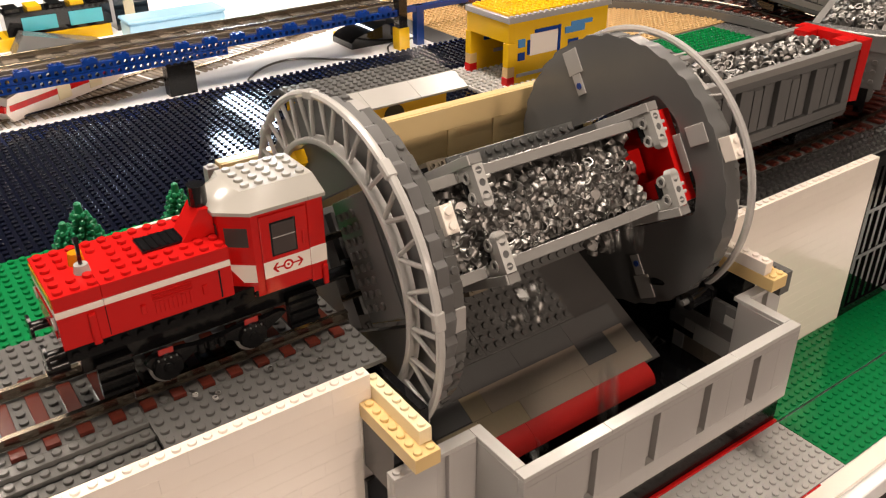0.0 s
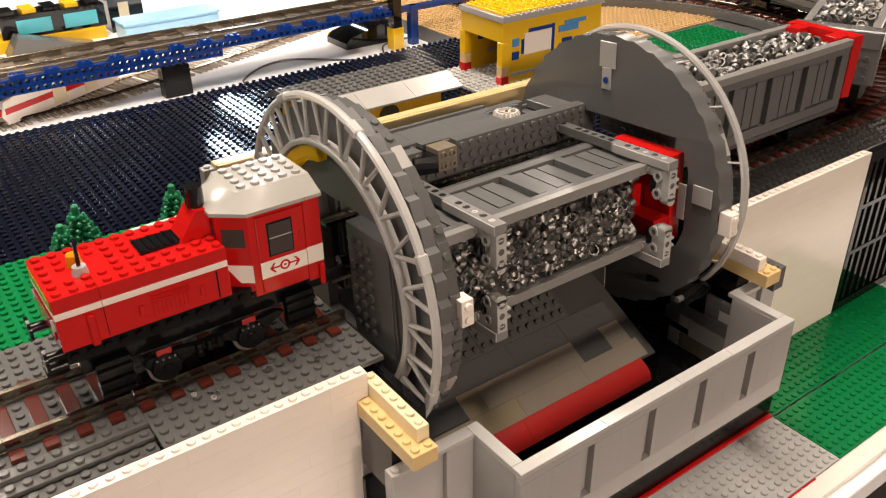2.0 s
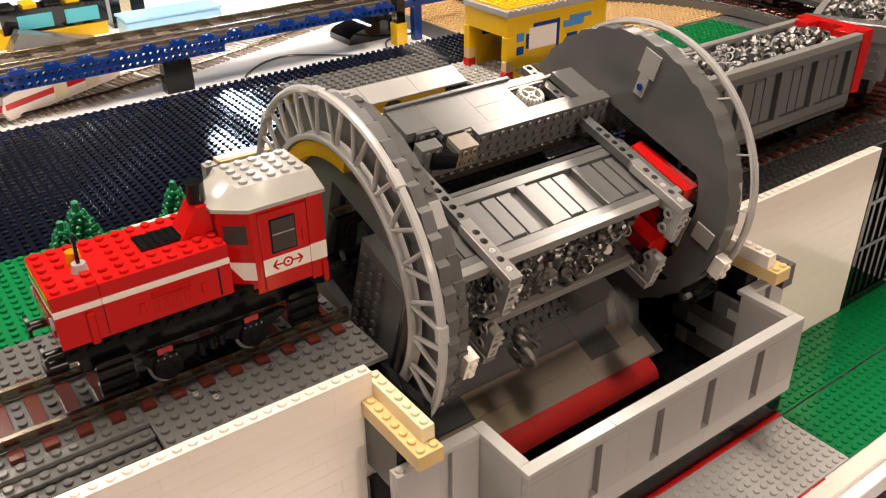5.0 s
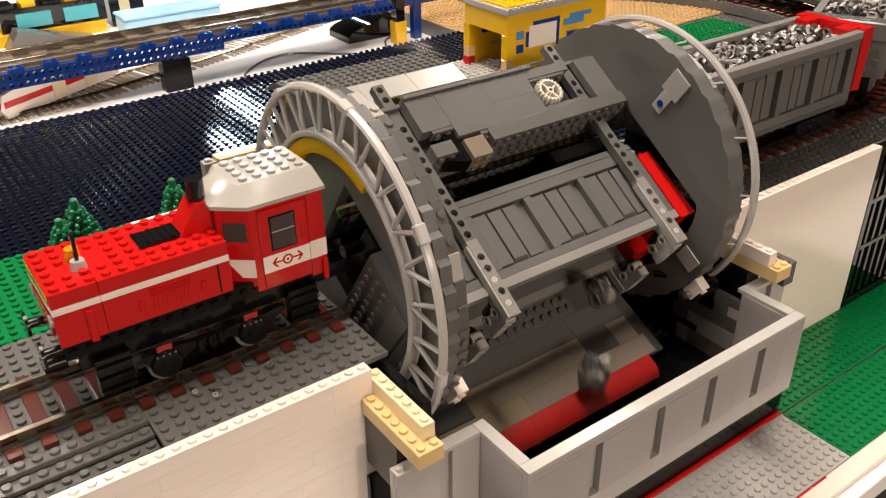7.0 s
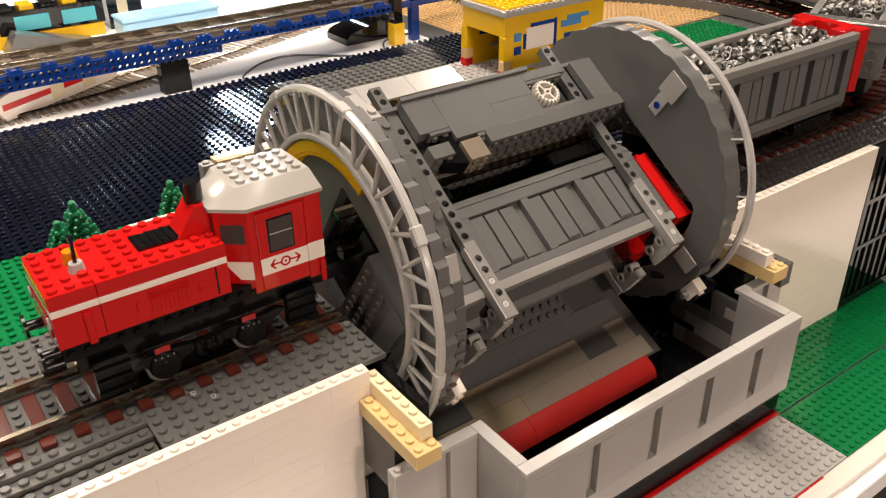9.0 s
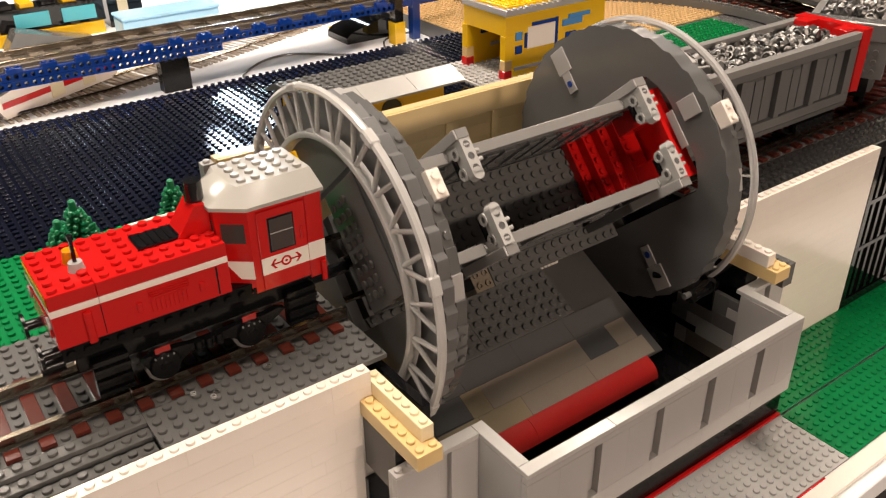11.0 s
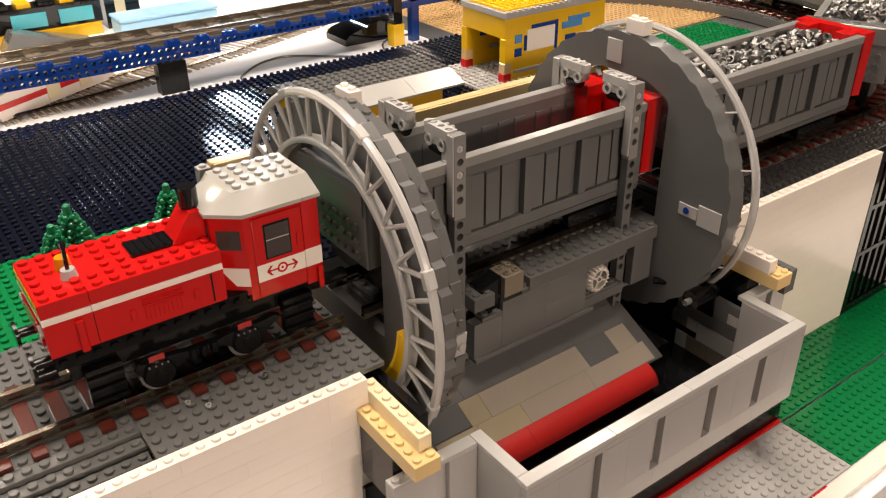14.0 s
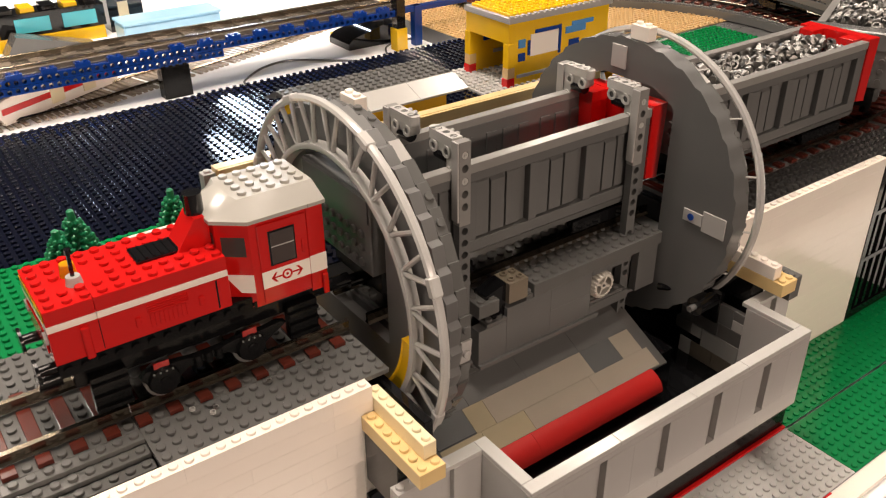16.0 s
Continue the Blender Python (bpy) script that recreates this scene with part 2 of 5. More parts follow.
BROWN = plastic("reddish_brown_plastic", (0.085, 0.016, 0.010), 0.30, 0.2)
GREEN = plastic("green_plastic", (0.003, 0.180, 0.050), 0.24, 0.06)
LEAF = plastic("tree_green_plastic", (0.006, 0.20, 0.080), 0.46, 0.1)
BLACK = plastic("black_plastic", (0.006, 0.0062, 0.007), 0.09, 0.3, 0.0, 0.0)
MATTBLACK = plastic("black_train_plastic", (0.004, 0.004, 0.0044), 0.34, 0.3, 0.0, 0.0)
MATTBLACK.node_tree.nodes["Principled BSDF"].inputs["Specular IOR Level"].default_value = 0.2
BBLACK = plastic("black_baseplate_plastic", (0.0045, 0.006, 0.014), 0.09, 0.3, 0.0, 0.015)
YELLOW = plastic("yellow_plastic", (0.82, 0.50, 0.012), 0.24, 0.05)
ORANGE = plastic("amber_plastic", (0.85, 0.38, 0.01), 0.15, 0.05, 0.4)
BLUE = plastic("blue_plastic", (0.004, 0.034, 0.21), 0.22, 0.15)
SKY = plastic("pale_blue_plastic", (0.38, 0.66, 0.88), 0.25, 0.1)
TEAL = plastic("clear_teal_plastic", (0.09, 0.60, 0.72), 0.1, 0.1, 0.2)
AMBER = plastic("clear_yellowish_plastic", (0.85, 0.60, 0.30), 0.15, 0.05, 0.3)
CLEAR = plastic("milky_clear_plastic", (0.75, 0.74, 0.72), 0.15, 0.05, 0.55)
STEEL = metal("bright_cut_metal", (0.25, 0.245, 0.235), 0.45)
RAILM = metal("rail_metal", (0.25, 0.21, 0.165), 0.36)
PAPER = plastic("table_cloth", (0.86, 0.87, 0.88), 0.6, 0.03)
HALL = plastic("hall_paint", (0.17, 0.16, 0.145), 0.7, 0.06)
CEILING = plastic("hall_ceiling_paint", (0.12, 0.115, 0.11), 0.8, 0.06)
CARPET = plastic("hall_carpet", (0.08, 0.075, 0.075), 0.85, 0.2)
LIGHTM = bpy.data.materials.new("lamp_diffuser")
LIGHTM.use_nodes = True
LIGHTM.node_tree.nodes["Principled BSDF"].inputs["Emission Color"].default_value = (1, 0.93, 0.82, 1)
LIGHTM.node_tree.nodes["Principled BSDF"].inputs["Emission Strength"].default_value = 3.0

# ---- the hall ----
def hall():
    f = M().box(-1000, 1000, -1000, 1000, -126, -121, 0)
    part("floor", f, CARPET, None, "dark worn carpet floor of the hall", "floor", kind="structure")
    c = M().box(-1000, 1000, -1000, 1000, 225, 230, 0)
    part("ceiling", c, CEILING, None, "plain pale hall ceiling", "ceiling", kind="structure")
    for n, b in (("wall_north", (-1000, 1000, 1000, 1006)), ("wall_south", (-1000, 1000, -1006, -1000)), ("wall_west", (-1006, -1000, -1006, 1006)), ("wall_east", (1000, 1006, -1006, 1006))):
        part(n, M().box(*b, -126, 230, 0), HALL, None, "plain painted hall wall", "wall", kind="structure")
    for x, y, w, d, power, colour in LAMPS:
        t = thing("ceiling_light", x / S, y / S, 219, "flat ceiling light with a white diffuser", "ceiling light", "lights on the ceiling")
        X, Y, W, D = x / S, y / S, w / S / 2, d / S / 2
        fr = M().box(X - W - 3, X + W + 3, Y - D - 3, Y + D + 3, 221.5, 225)
        part("frame", fr, WHITE, t)
        part("diffuser", M().box(X - W, X + W, Y - D, Y + D, 220.6, 221.4), LIGHTM, t)
        lamp("ceiling_lamp", x, y, CEIL, w, d, power, colour)


hall()


# ---- table and baseplates ----
def table():
    t = thing("display_table", 60, 60, -121, "long white-topped display table under the layout", "table")
    part("tabletop", M().box(-150, 260, -26.5, 260, -24, -21.6, 0.1), PAPER, t)
    part("upper_board", M().box(-150, 260, 10.2, 260, -21.5, -4.2, 0.1), PAPER, t, "white cloth-covered upper board")
    for x in (-140, 60, 250):
        for y in (-20, 250):
            part("leg", M().box(x - 2, x + 2, y - 2, y + 2, -121, -24), BLACK, t)


table()


def baseplate(x, y, z, nx, ny, mat, label, n=10, th=0.2, skip=None):
    m = M().box(x, x + nx, y, y + ny, z - th, z, 0.02).studs(x, x + nx, y, y + ny, z, n, skip)
    return solo("baseplate", m, mat, label, "baseplate", "baseplates of the layout")


BZ = -1.6
baseplate(-20, 25, BZ, 48, 33, BBLACK, "glossy black studded baseplate behind the trees", 10)
baseplate(28.1, 10.5, BZ, 44, 47.5, BBLACK, "glossy black studded baseplate under the yellow building", 8)
baseplate(-20, 9, BZ, 34, 16, GREEN, "green studded baseplate with small trees", 10)
baseplate(14.1, 9, BZ, 13, 15.9, BBLACK, "glossy black studded baseplate behind the dumper", 8)
baseplate(94, 27, BZ, 16, 12, GREEN, "small green studded baseplate beside the curve", 8)
baseplate(72.2, 40, BZ, 48, 48, DTAN, "tan studded baseplate inside the curve", 8)
baseplate(16, -23.5, -20.9, 40, 7.4, OGREY, "light grey studded baseplate below the hopper", 12)
baseplate(56.1, -16, -20.9, 32, 8, GREEN, "green studded baseplate along the low wall", 10)
baseplate(56.1, -23.5, -20.9, 32, 7.25, GREEN, "green studded baseplate at the table edge", 10)
for nm, b, mt, lb in (("support", (-20, 28, 9, 58, -4.2, BZ - 0.22), DGREY, "dark frame under the baseplates"),
                      ("support", (28.1, 120, 9, 58, -4.2, BZ - 0.22), DGREY, "dark frame under the baseplates"),
                      ("support", (72.2, 120, 58.1, 88, -4.2, BZ - 0.22), DGREY, "dark frame under the tan baseplate")):
    solo(nm, M().box(*b), mt, lb, "frame")


# ---- walls of the layout, brick by brick ----
def brick_wall(name, x0, x1, y0, y1, z0, z1, mat, label, seed, lens=(4, 6, 8), studs=True):
    rnd = random.Random(seed)
    core = part(name, M().box(x0 + 0.1, x1 - 0.1, y0 + 0.1, y1 - 0.1, z0, z1 - 0.1, 0), mat, None, label, "wall", kind="structure")
    rows, z, cache = [], z1, {}
    while z > z0 + 0.05:
        zb = max(z - 1.2, z0)
        x = x0 - rnd.choice((0, 1, 2, 3))
        while x < x1 - 0.01:
            n = rnd.choice(lens)
            a, b = max(x, x0), min(x + n, x1)
            top = studs and z == z1
            if b - a > 0.05:
                key = (round(b - a, 2), round(z - zb, 2), top)
                if key not in cache:
                    m = M().box(0.003, key[0] - 0.003, 0, y1 - y0, -key[1] + 0.003, -0.003, 0.007)
                    if top:
                        m.studs(0, int(key[0]), 0, y1 - y0, -0.008)
                    cache[key] = mesh_of("brick", m, mat)
                ob = new("brick", cache[key])
                ob.parent = core
                ob.location = (a * S, y0 * S, z * S)
            x += n
        z = zb
    return core


brick_wall("wall_front_left", -30, 14, -9, -8, -14.6, -0.2, WHITE, "white brick retaining wall below the track", 3, (8, 10, 12))
brick_wall("wall_front_right", 53, 77.5, -9, -8, -20.9, -0.2, WHITE, "white brick retaining wall beside the track", 4, (8, 12))
brick_wall("wall_back", 13.6, 57, 13.6, 14.6, -1.6, 7.6, WALLTAN, "sand-coloured panelled wall behind the dumper", 5, (4, 6), False)
part("wall_core", M().box(-30, 13, -7.9, 8, -20, -3.0, 0), DGREY, None, "dark core under the track deck", "wall", kind="structure")
part("wall_core_right", M().box(53, 120, -7.9, 8, -20, -3.0, 0), DGREY, None, "dark core under the track deck", "wall", kind="structure")


# the back wall's face: a smooth upper band, slim posts and panels set back between them
face = thing("wall_panelling", 35, 13.5, -1.6, "sand-coloured moulded panels facing the dumper", "wall panel")
part("upper_band", M().box(13.7, 56.9, 13.32, 13.59, 5.24, 7.55), WALLTAN, face)
for k in range(-4, 4):
    x = 37.29 + 5.7 * k
    part("post", M().box(x - 0.45, x + 0.45, 13.32, 13.59, -1.6, 5.23), WALLTAN, face)
solo("wall_end_brick", M().plate(12.5, 13.55, 13.6, 14.6, -1.6, 7.3), LGREY, "light grey bricks at the end of the sand-coloured wall", "brick")


# ---- track ----
def track(x0, n, label):
    t = thing("track_section", x0 + 8, 0, -0.2, label, "railway track", "straight track sections")
    for y in (-2.5, 2.5):
        part("rail", M().prism([(y - 0.28, 0.05), (y + 0.28, 0.05), (y + 0.12, 0.2), (y + 0.12, 0.55), (y + 0.2, 0.62), (y + 0.2, 0.78), (y - 0.2, 0.78), (y - 0.2, 0.62), (y - 0.12, 0.55), (y - 0.12, 0.2)], "x", x0 + 0.02, x0 + n - 0.02), RAILM, t, "worn metal rail")
    part("bed", M().box(x0 + 0.01, x0 + n - 0.01, -4, 4, -0.6, -0.2), DGREY2, t, "dark grey plate bed")
    st = M()
    for i in range(n // 2):
        a = x0 + 2 * i
        part("sleeper", M().box(a + 0.05, a + 0.95, -1.95, 1.95, -0.2, 0.12), BROWN, t, "reddish brown sleeper tile")
        for y in (-3.95, 3.0):
            part("sleeper_end", M().box(a + 0.05, a + 0.95, y, y + 0.95, -0.2, 0.14), BROWN, t, "reddish brown sleeper tile")
        for y in (-3.5, -1.5, -0.5, 0.5, 1.5, 3.5):
            st.stud(a + 1.5, y, -0.2)
    part("ballast", st, DGREY2, t)["kind"] = "stuff"
    return t


for k in (-2, -1, 0):
    track(16 * k, 16, "straight track with brown sleepers on grey plates")
for k in (0, 1):
    track(52 + 16 * k, 16, "straight track with brown sleepers on grey plates")


# ---- deck plates beside the track ----
def deck(x0, x1, y0, y1, z, mat, label):
    return solo("deck_plate", M().plate(x0, x1, y0, y1, z - 0.4, z), mat, label, "plate", "ballast plates beside the track")


deck(0, 16, -8, -4, -0.2, DGREY2, "dark grey studded plate beside the track")
for k in range(2):
    deck(-16 - 16 * k, -16 * k, -5, -4, -0.2, DGREY2, "dark grey studded plate along the track edge")
    deck(-16 - 16 * k, -16 * k, -6, -5, -0.6, DGREY2, "dark grey plate one step down")
    deck(-16 - 16 * k, -16 * k, -7, -6, -1.0, DGREY2, "dark grey plate two steps down")
    deck(-16 - 16 * k, -16 * k, -8, -7, -1.4, DGREY2, "dark grey plate three steps down")
for a, b in ((-32, -16), (-16, 0), (0, 16)):
    deck(a, b, 4, 9, -0.2, DGREY2, "grey studded plate on the far side of the track")
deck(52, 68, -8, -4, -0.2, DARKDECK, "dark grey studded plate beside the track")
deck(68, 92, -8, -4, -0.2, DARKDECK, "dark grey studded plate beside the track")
deck(52, 92, 4, 9, -0.2, DGREY2, "dark grey studded plate beyond the track")


# ---- beams over the hopper's shoulders ----
for x, wx in ((13, 14), (50, 50)):
    b = M().plate(x, x + 2, -16, -9, -3.5, -2.3)
    solo("beam_brick", b, TAN, "tan two-wide brick bridging wall and hopper", "brick", "bricks over the hopper shoulders")
    c = M().plate(wx, wx + 1, -15, -8, -2.29, -1.1)
    solo("beam_brick", c, CREAM if x < 20 else WHITE, "cream one-wide brick on the tan brick" if x < 20 else "white one-wide brick on the tan brick", "brick", "bricks over the hopper shoulders")
solo("support_brick", M().plate(52.02, 53.4, -15.6, -9.1, -4.79, -2.6), DGREY2, "dark grey bricks beside the tan brick", "brick")
solo("support_brick", M().box(13.1, 14.9, -13.2, -9.1, -8.0, -3.52), BLACK, "black bricks under the tan brick", "brick")
solo("support_brick", M().box(13.0, 15.2, -9.05, -8.05, -9.4, -3.52), WHITE, "white column under the tan brick", "brick")
solo("support_brick", M().box(13.0, 15.2, -9.4, -8.05, -20.9, -9.42), BLACK, "black pedestal under the white column", "brick")
solo("support_brick", M().box(50.1, 51.9, -13.2, -9.1, -20.9, -3.52), BLACK, "black bricks under the tan brick", "brick")


# ---- hopper ----
HX0, HX1, HY0, HY1, HZ, HB = 19.3, 49.8, -19.4, -13.8, -4.8, -12.4


def hopper():
    t = thing("unloading_hopper", 34, -17, -20.9, "light grey panelled hopper with tiled rim", "hopper")
    part("front_wall", M().box(HX0 + 1, HX1 - 1, HY0 + 0.62, HY0 + 1, HB, HZ - 0.4), LGREY, t)
    xs = [HX0, 25.75, 32.2, 38.1, 44.2, HX1]
    for i in range(5):
        a = xs[i] + (0.0 if i == 0 else 0.5)
        b = xs[i + 1] - (0.0 if i == 4 else 0.5)
        mid = (a + b) / 2
        for p, q in ((a, mid), (mid, b)) if b - a > 5 else ((a, b),):
            part("panel", M().box(p, q - 0.006, HY0, HY0 + 0.6, -10.6, HZ - 0.99, 0.012), LGREY, t)
    part("top_band", M().box(HX0, HX1, HY0, HY0 + 0.6, HZ - 0.985, HZ - 0.41), LGREY, t)
    for i in range(5):
        part("foot_panel", M().box(xs[i], xs[i + 1] - 0.008, HY0, HY0 + 0.6, HB, -10.606, 0.012), LGREY, t)
    part("skirt", M().box(HX0 + 0.3, HX1 - 0.3, HY0 + 0.35, HY0 + 1.3, HB - 0.8, HB - 0.01), MATTBLACK, t, "black skirt below the panels")
    for a, b in ((HX0, HX0 + 1), (HX1 - 1, HX1)):
        part("side_wall", M().box(a, b, HY0 + 0.62, HY1, HB, HZ - 0.4), LGREY, t)
    # shoulders with an upright slot each
    for a, b in ((12.4, 15.9), (16.9, HX0 - 0.01), (HX1 + 0.01, 51.6), (52.5, 54.6)):
        part("shoulder_wall", M().box(a, b, HY1 - 0.5, HY1, HB, HZ - 0.4), LGREY, t)
    for a, b in ((12.4, HX0 - 0.01), (HX1 + 0.01, 54.6)):
        part("shoulder_back", M().box(a, b, HY1 + 0.01, HY1 + 0.5, HB, HZ - 0.4), LGREY, t)
    for a, b in ((HX0, 27.5), (27.5, 35.5), (35.5, 41.6), (41.6, HX1)):
        part("rim_tile", M().box(a + 0.012, b - 0.012, HY0, HY0 + 1, HZ - 0.39, HZ), OGREY, t)
    for a in (HX0, HX1 - 1):
        part("rim_tile", M().box(a, a + 1, HY0 + 1.015, HY1 + 0.5, HZ - 0.39, HZ), OGREY, t)
    part("rim_tile", M().box(14.2, HX0 - 0.015, HY1 - 0.5, HY1 + 0.5, HZ - 0.39, HZ), OGREY, t)
    part("rim_tile", M().box(HX1 + 0.015, 54.6, HY1 - 0.5, HY1 + 0.5, HZ - 0.39, HZ), OGREY, t)
    part("corner_plate", M().plate(12.4, 14.18, HY1 - 0.5, HY1 + 0.5, HZ - 0.39, HZ - 0.2), LGREY, t)
    part("base", M().box(HX0 + 0.5, HX1 - 0.5, HY0 + 3.9, -8, -20.9, HB - 0.85), BLACK, t, "black base below the hopper")
    part("base_front", M().box(15, 56, HY0 + 3.7, HY0 + 3.88, -21.55, HB - 0.85), MATTBLACK, t)
    part("pit_floor", M().box(HX0, HX1, -14.5, 8.4, -20.9, -19.5), BLACK, t)
    part("pit_side", M().box(15.3, 16, -13.2, 8.4, -20.9, -1.2), BLACK, t, "black pit side below the deck end")
    part("pit_side", M().box(51.9, 52.4, -8.9, 8.4, -20.9, -1.2), BLACK, t, "black pit side below the deck end")


hopper()


def ramp():
    """Sloping chute under the dumper: tiles side by side on a dark bed."""
    t = thing("chute", 33, -6, -20.9, "sloping tiled chute in greys, tan and red", "chute")
    zr = lambda y: -8.5 + 0.5 * (y + 6)
    def slab(name, x0, x1, ya, yb, mat, up, lab=""):
        pts = [(ya, zr(ya) - 0.25), (yb, zr(yb) - 0.25), (yb, zr(yb) + up), (ya, zr(ya) + up)]
        return part(name, M().prism(pts, "x", x0 + 0.012, x1 - 0.012), mat, t, lab)
    slab("bed", 19.6, 43.6, -10.3, 3, ENDGREY, -0.1)
    for x0, x1 in ((19.0, 23.4), (23.4, 29.5), (29.5, 35.5), (35.5, 41.5)):
        slab("tile", x0 + 0.8, x1 + 0.8, -6.45, -4.42, DGREY, 0.0)
    tilt = math.atan(0.5)
    for x0, x1 in ((20, 28), (28, 38)):
        pl = M().plate(x0 + 0.01, x1 - 0.01, 0, 7, 0, 0.3)
        pl.move(Matrix.Translation((0, -4.35, zr(-4.35) - 0.1)) @ Matrix.Rotation(tilt, 4, "X"))
        part("studded_plate", pl, DGREY2, t, "dark grey studded plate")
    slab("tile", 19.8, 23.45, -8.4, -6.47, DGREY, 0.0)
    slab("tile", 23.45, 25.46, -8.5, -6.47, CHUTETAN, 0.0, "dull tan tile")
    slab("tile", 25.46, 36.3, -8.5, -6.47, CHUTEGREY, 0.0, "pale grey tile")
    slab("tile", 36.3, 39.8, -8.5, -6.47, DGREY, 0.0)
    slab("tile", 39.8, 42.2, -8.5, -6.47, CHUTEGREY, 0.0, "pale grey tile")
    slab("tile", 19.8, 23.8, -10.2, -8.52, CHUTETAN, 0.0, "dull tan tile")
    slab("tile", 23.8, 28.2, -10.2, -8.52, CHUTETAN, 0.0, "dull tan tile")
    slab("tile", 28.2, 35.5, -10.2, -8.52, CHUTEGREY, 0.0, "pale grey tile")
    slab("tile", 35.5, 42.7, -10.2, -8.52, CHUTEGREY, 0.0)
    prof = [(-10.22, zr(-10.22)), (-10.7, -10.74), (-11.15, -10.98), (-11.5, -11.3), (-11.72, -11.7), (-11.8, -12.15), (-10.22, -12.2)]
    for x0, x1 in ((21.4, 27.5), (27.5, 41.6)):
        part("lip", M().prism(prof, "x", x0 + 0.01, x1 - 0.01), LIPRED, t, "rounded red chute lip")
    part("bed_leg", M().box(20.5, 22, -9, 2, -19.5, -11), BLACK, t)
    part("bed_leg", M().box(44, 46, -9, 2, -19.5, -11), BLACK, t)
    # upright end of mixed bricks
    X = HX1 - 0.46
    wall = lambda y0, y1, z0, z1, mt, lab="", d=0.0: part("end_brick", M().box(X - 0.5 - d, X - 0.02, y0 - 0.16, y1 - 0.19, z0 - 0.59, z1 - 0.61), mt, t, lab)
    wall(-12.5, -9.4, -7.5, -5.5, DGREY)
    wall(-13.6, -12.5, -6.45, -5.5, DGREY)
    wall(-13.6, -12.5, -7.5, -6.45, LGREY, "pale grey brick")
    wall(-13.6, -11.2, -9.0, -7.5, ENDGREY)
    wall(-11.2, -7.0, -9.0, -7.5, DGREY)
    wall(-13.6, -9.6, -10.9, -9.0, MGREY, "grey brick", 0.02)
    wall(-9.6, -8.4, -10.2, -9.0, MGREY, "grey brick", 0.04)
    wall(-9.6, -6.6, -10.9, -10.2, BLACK)
    wall(-8.4, -6.6, -10.2, -9.0, ENDGREY)
    wall(-13.6, -11.0, -12.6, -10.9, TRACKGREY)
    wall(-11.0, -8.6, -12.6, -10.9, TRACKGREY)
    wall(-8.6, -7.3, -12.6, -10.9, MGREY, "grey brick", 0.02)
    wall(-13.6, -6.6, -18.8, -12.6, BLACK)
    part("end_foot", M().box(X - 5.5, X - 0.55, -13.4, -4, -19.5, -13.2), BLACK, t)


ramp()
roller = thing("support_roller", 47.5, -10.6, -6.5, "black roller carrying the dumper's disc", "roller")
part("wheel", M().rod((46.3, -10.3, -5.9), (48.6, -10.3, -5.9), 0.85, 20), BLACK, roller)
part("axle", M().rod((45.6, -10.3, -5.9), (49.2, -10.3, -5.9), 0.3, 12), DGREY, roller)
part("bracket", M().box(48.65, 49.3, -11.2, -9.4, -8.2, -5.2), BLACK, roller)
part("arm", M().pipe([(46.0, -6.4, -5.6), (46.4, -7.6, -5.3), (46.8, -8.8, -5.6), (47.2, -9.7, -5.8)], 0.35, 8), BLACK, roller)


def grille():
    t = thing("grille_panel", 85, -8.5, -20.9, "black barred panel closing the wall", "grille")
    part("frame", M().box(77.7, 100, -9, -8.3, -1.6, -0.2), BLACK, t)
    part("frame", M().box(77.7, 100, -9, -8.3, -20.9, -19.8), BLACK, t)
    part("frame", M().box(77.7, 78.5, -9, -8.3, -19.78, -1.62), BLACK, t)
    for z in (-7.5, -13.4):
        part("cross_bar", M().box(78.52, 100, -8.9, -8.4, z, z + 0.6), BLACK, t)
    x = 79.4
    while x < 99:
        part("bar", M().box(x, x + 0.55, -8.85, -8.35, -19.78, -1.62), BLACK, t)
        x += 1.5
    part("backing", M().box(77.7, 100, -8.2, -8.0, -20.9, -0.2), DGREY, t)


grille()
brick_wall("wall_front_low", 77.6, 100, -8.0, -7.95, -20.9, -19.8, LGREY, "grey foot of the barred panel", 9, (8,), False)
fr = thing("layout_frame", 50, -25, -21.6, "pale board edging along the table front", "frame")
part("edge_board", M().box(-60, 140, -25.3, -23.6, -21.6, -20.95), WHITE, fr)
for k in range(5):
    part("red_tile", M().box(41 + 2.2 * k, 43.15 + 2.2 * k, -23.75, -23.52, -21.5, -20.93), RED, fr, "red tile")
part("red_strip", M().box(16, 56, -16.08, -15.72, -21.1, -20.66), RED, fr, "thin red strip along the plate edge")
part("fill_board", M().box(-60, 140, -23.58, -16.1, -21.59, -21.12), PAPER, fr)


# ---- the rotary dumper ----
def spin(deg):
    return pose(0, 0, AXIS * S, deg)


TURN = [(0.0, 57.9), (0.25, 65.8), (0.5, 73.2), (0.75, 80.5), (1.0, 86.7), (1.25, 86.8), (2.0, 86.8), (2.1, 87.0), (2.4, 95.8), (2.5, 96.6), (4.0, 96.6), (4.2, 100.5),
        (4.5, 108.0), (5.3, 108.0), (5.9, 122.0), (6.3, 124.9), (9.1, 124.9), (9.2, 124.5), (9.5, 117.0), (10.3, 82.0), (11.0, 49.0), (11.3, 37.0), (11.5, 30.7), (12.0, 9.0), (12.3, 0.5), (12.5, 0.0), (16.0, 0.0)]


def denser(rows):
    """The same turn with a row each tenth of a second where it moves."""
    out = []
    for (t0, a0), (t1, a1) in zip(rows, rows[1:]):
        n = max(1, int(round((t1 - t0) / 0.1))) if abs(a1 - a0) > 2.5 else 1
        out += [(t0 + (t1 - t0) * k / n, a0 + (a1 - a0) * k / n) for k in range(n)]
    return out + [rows[-1]]


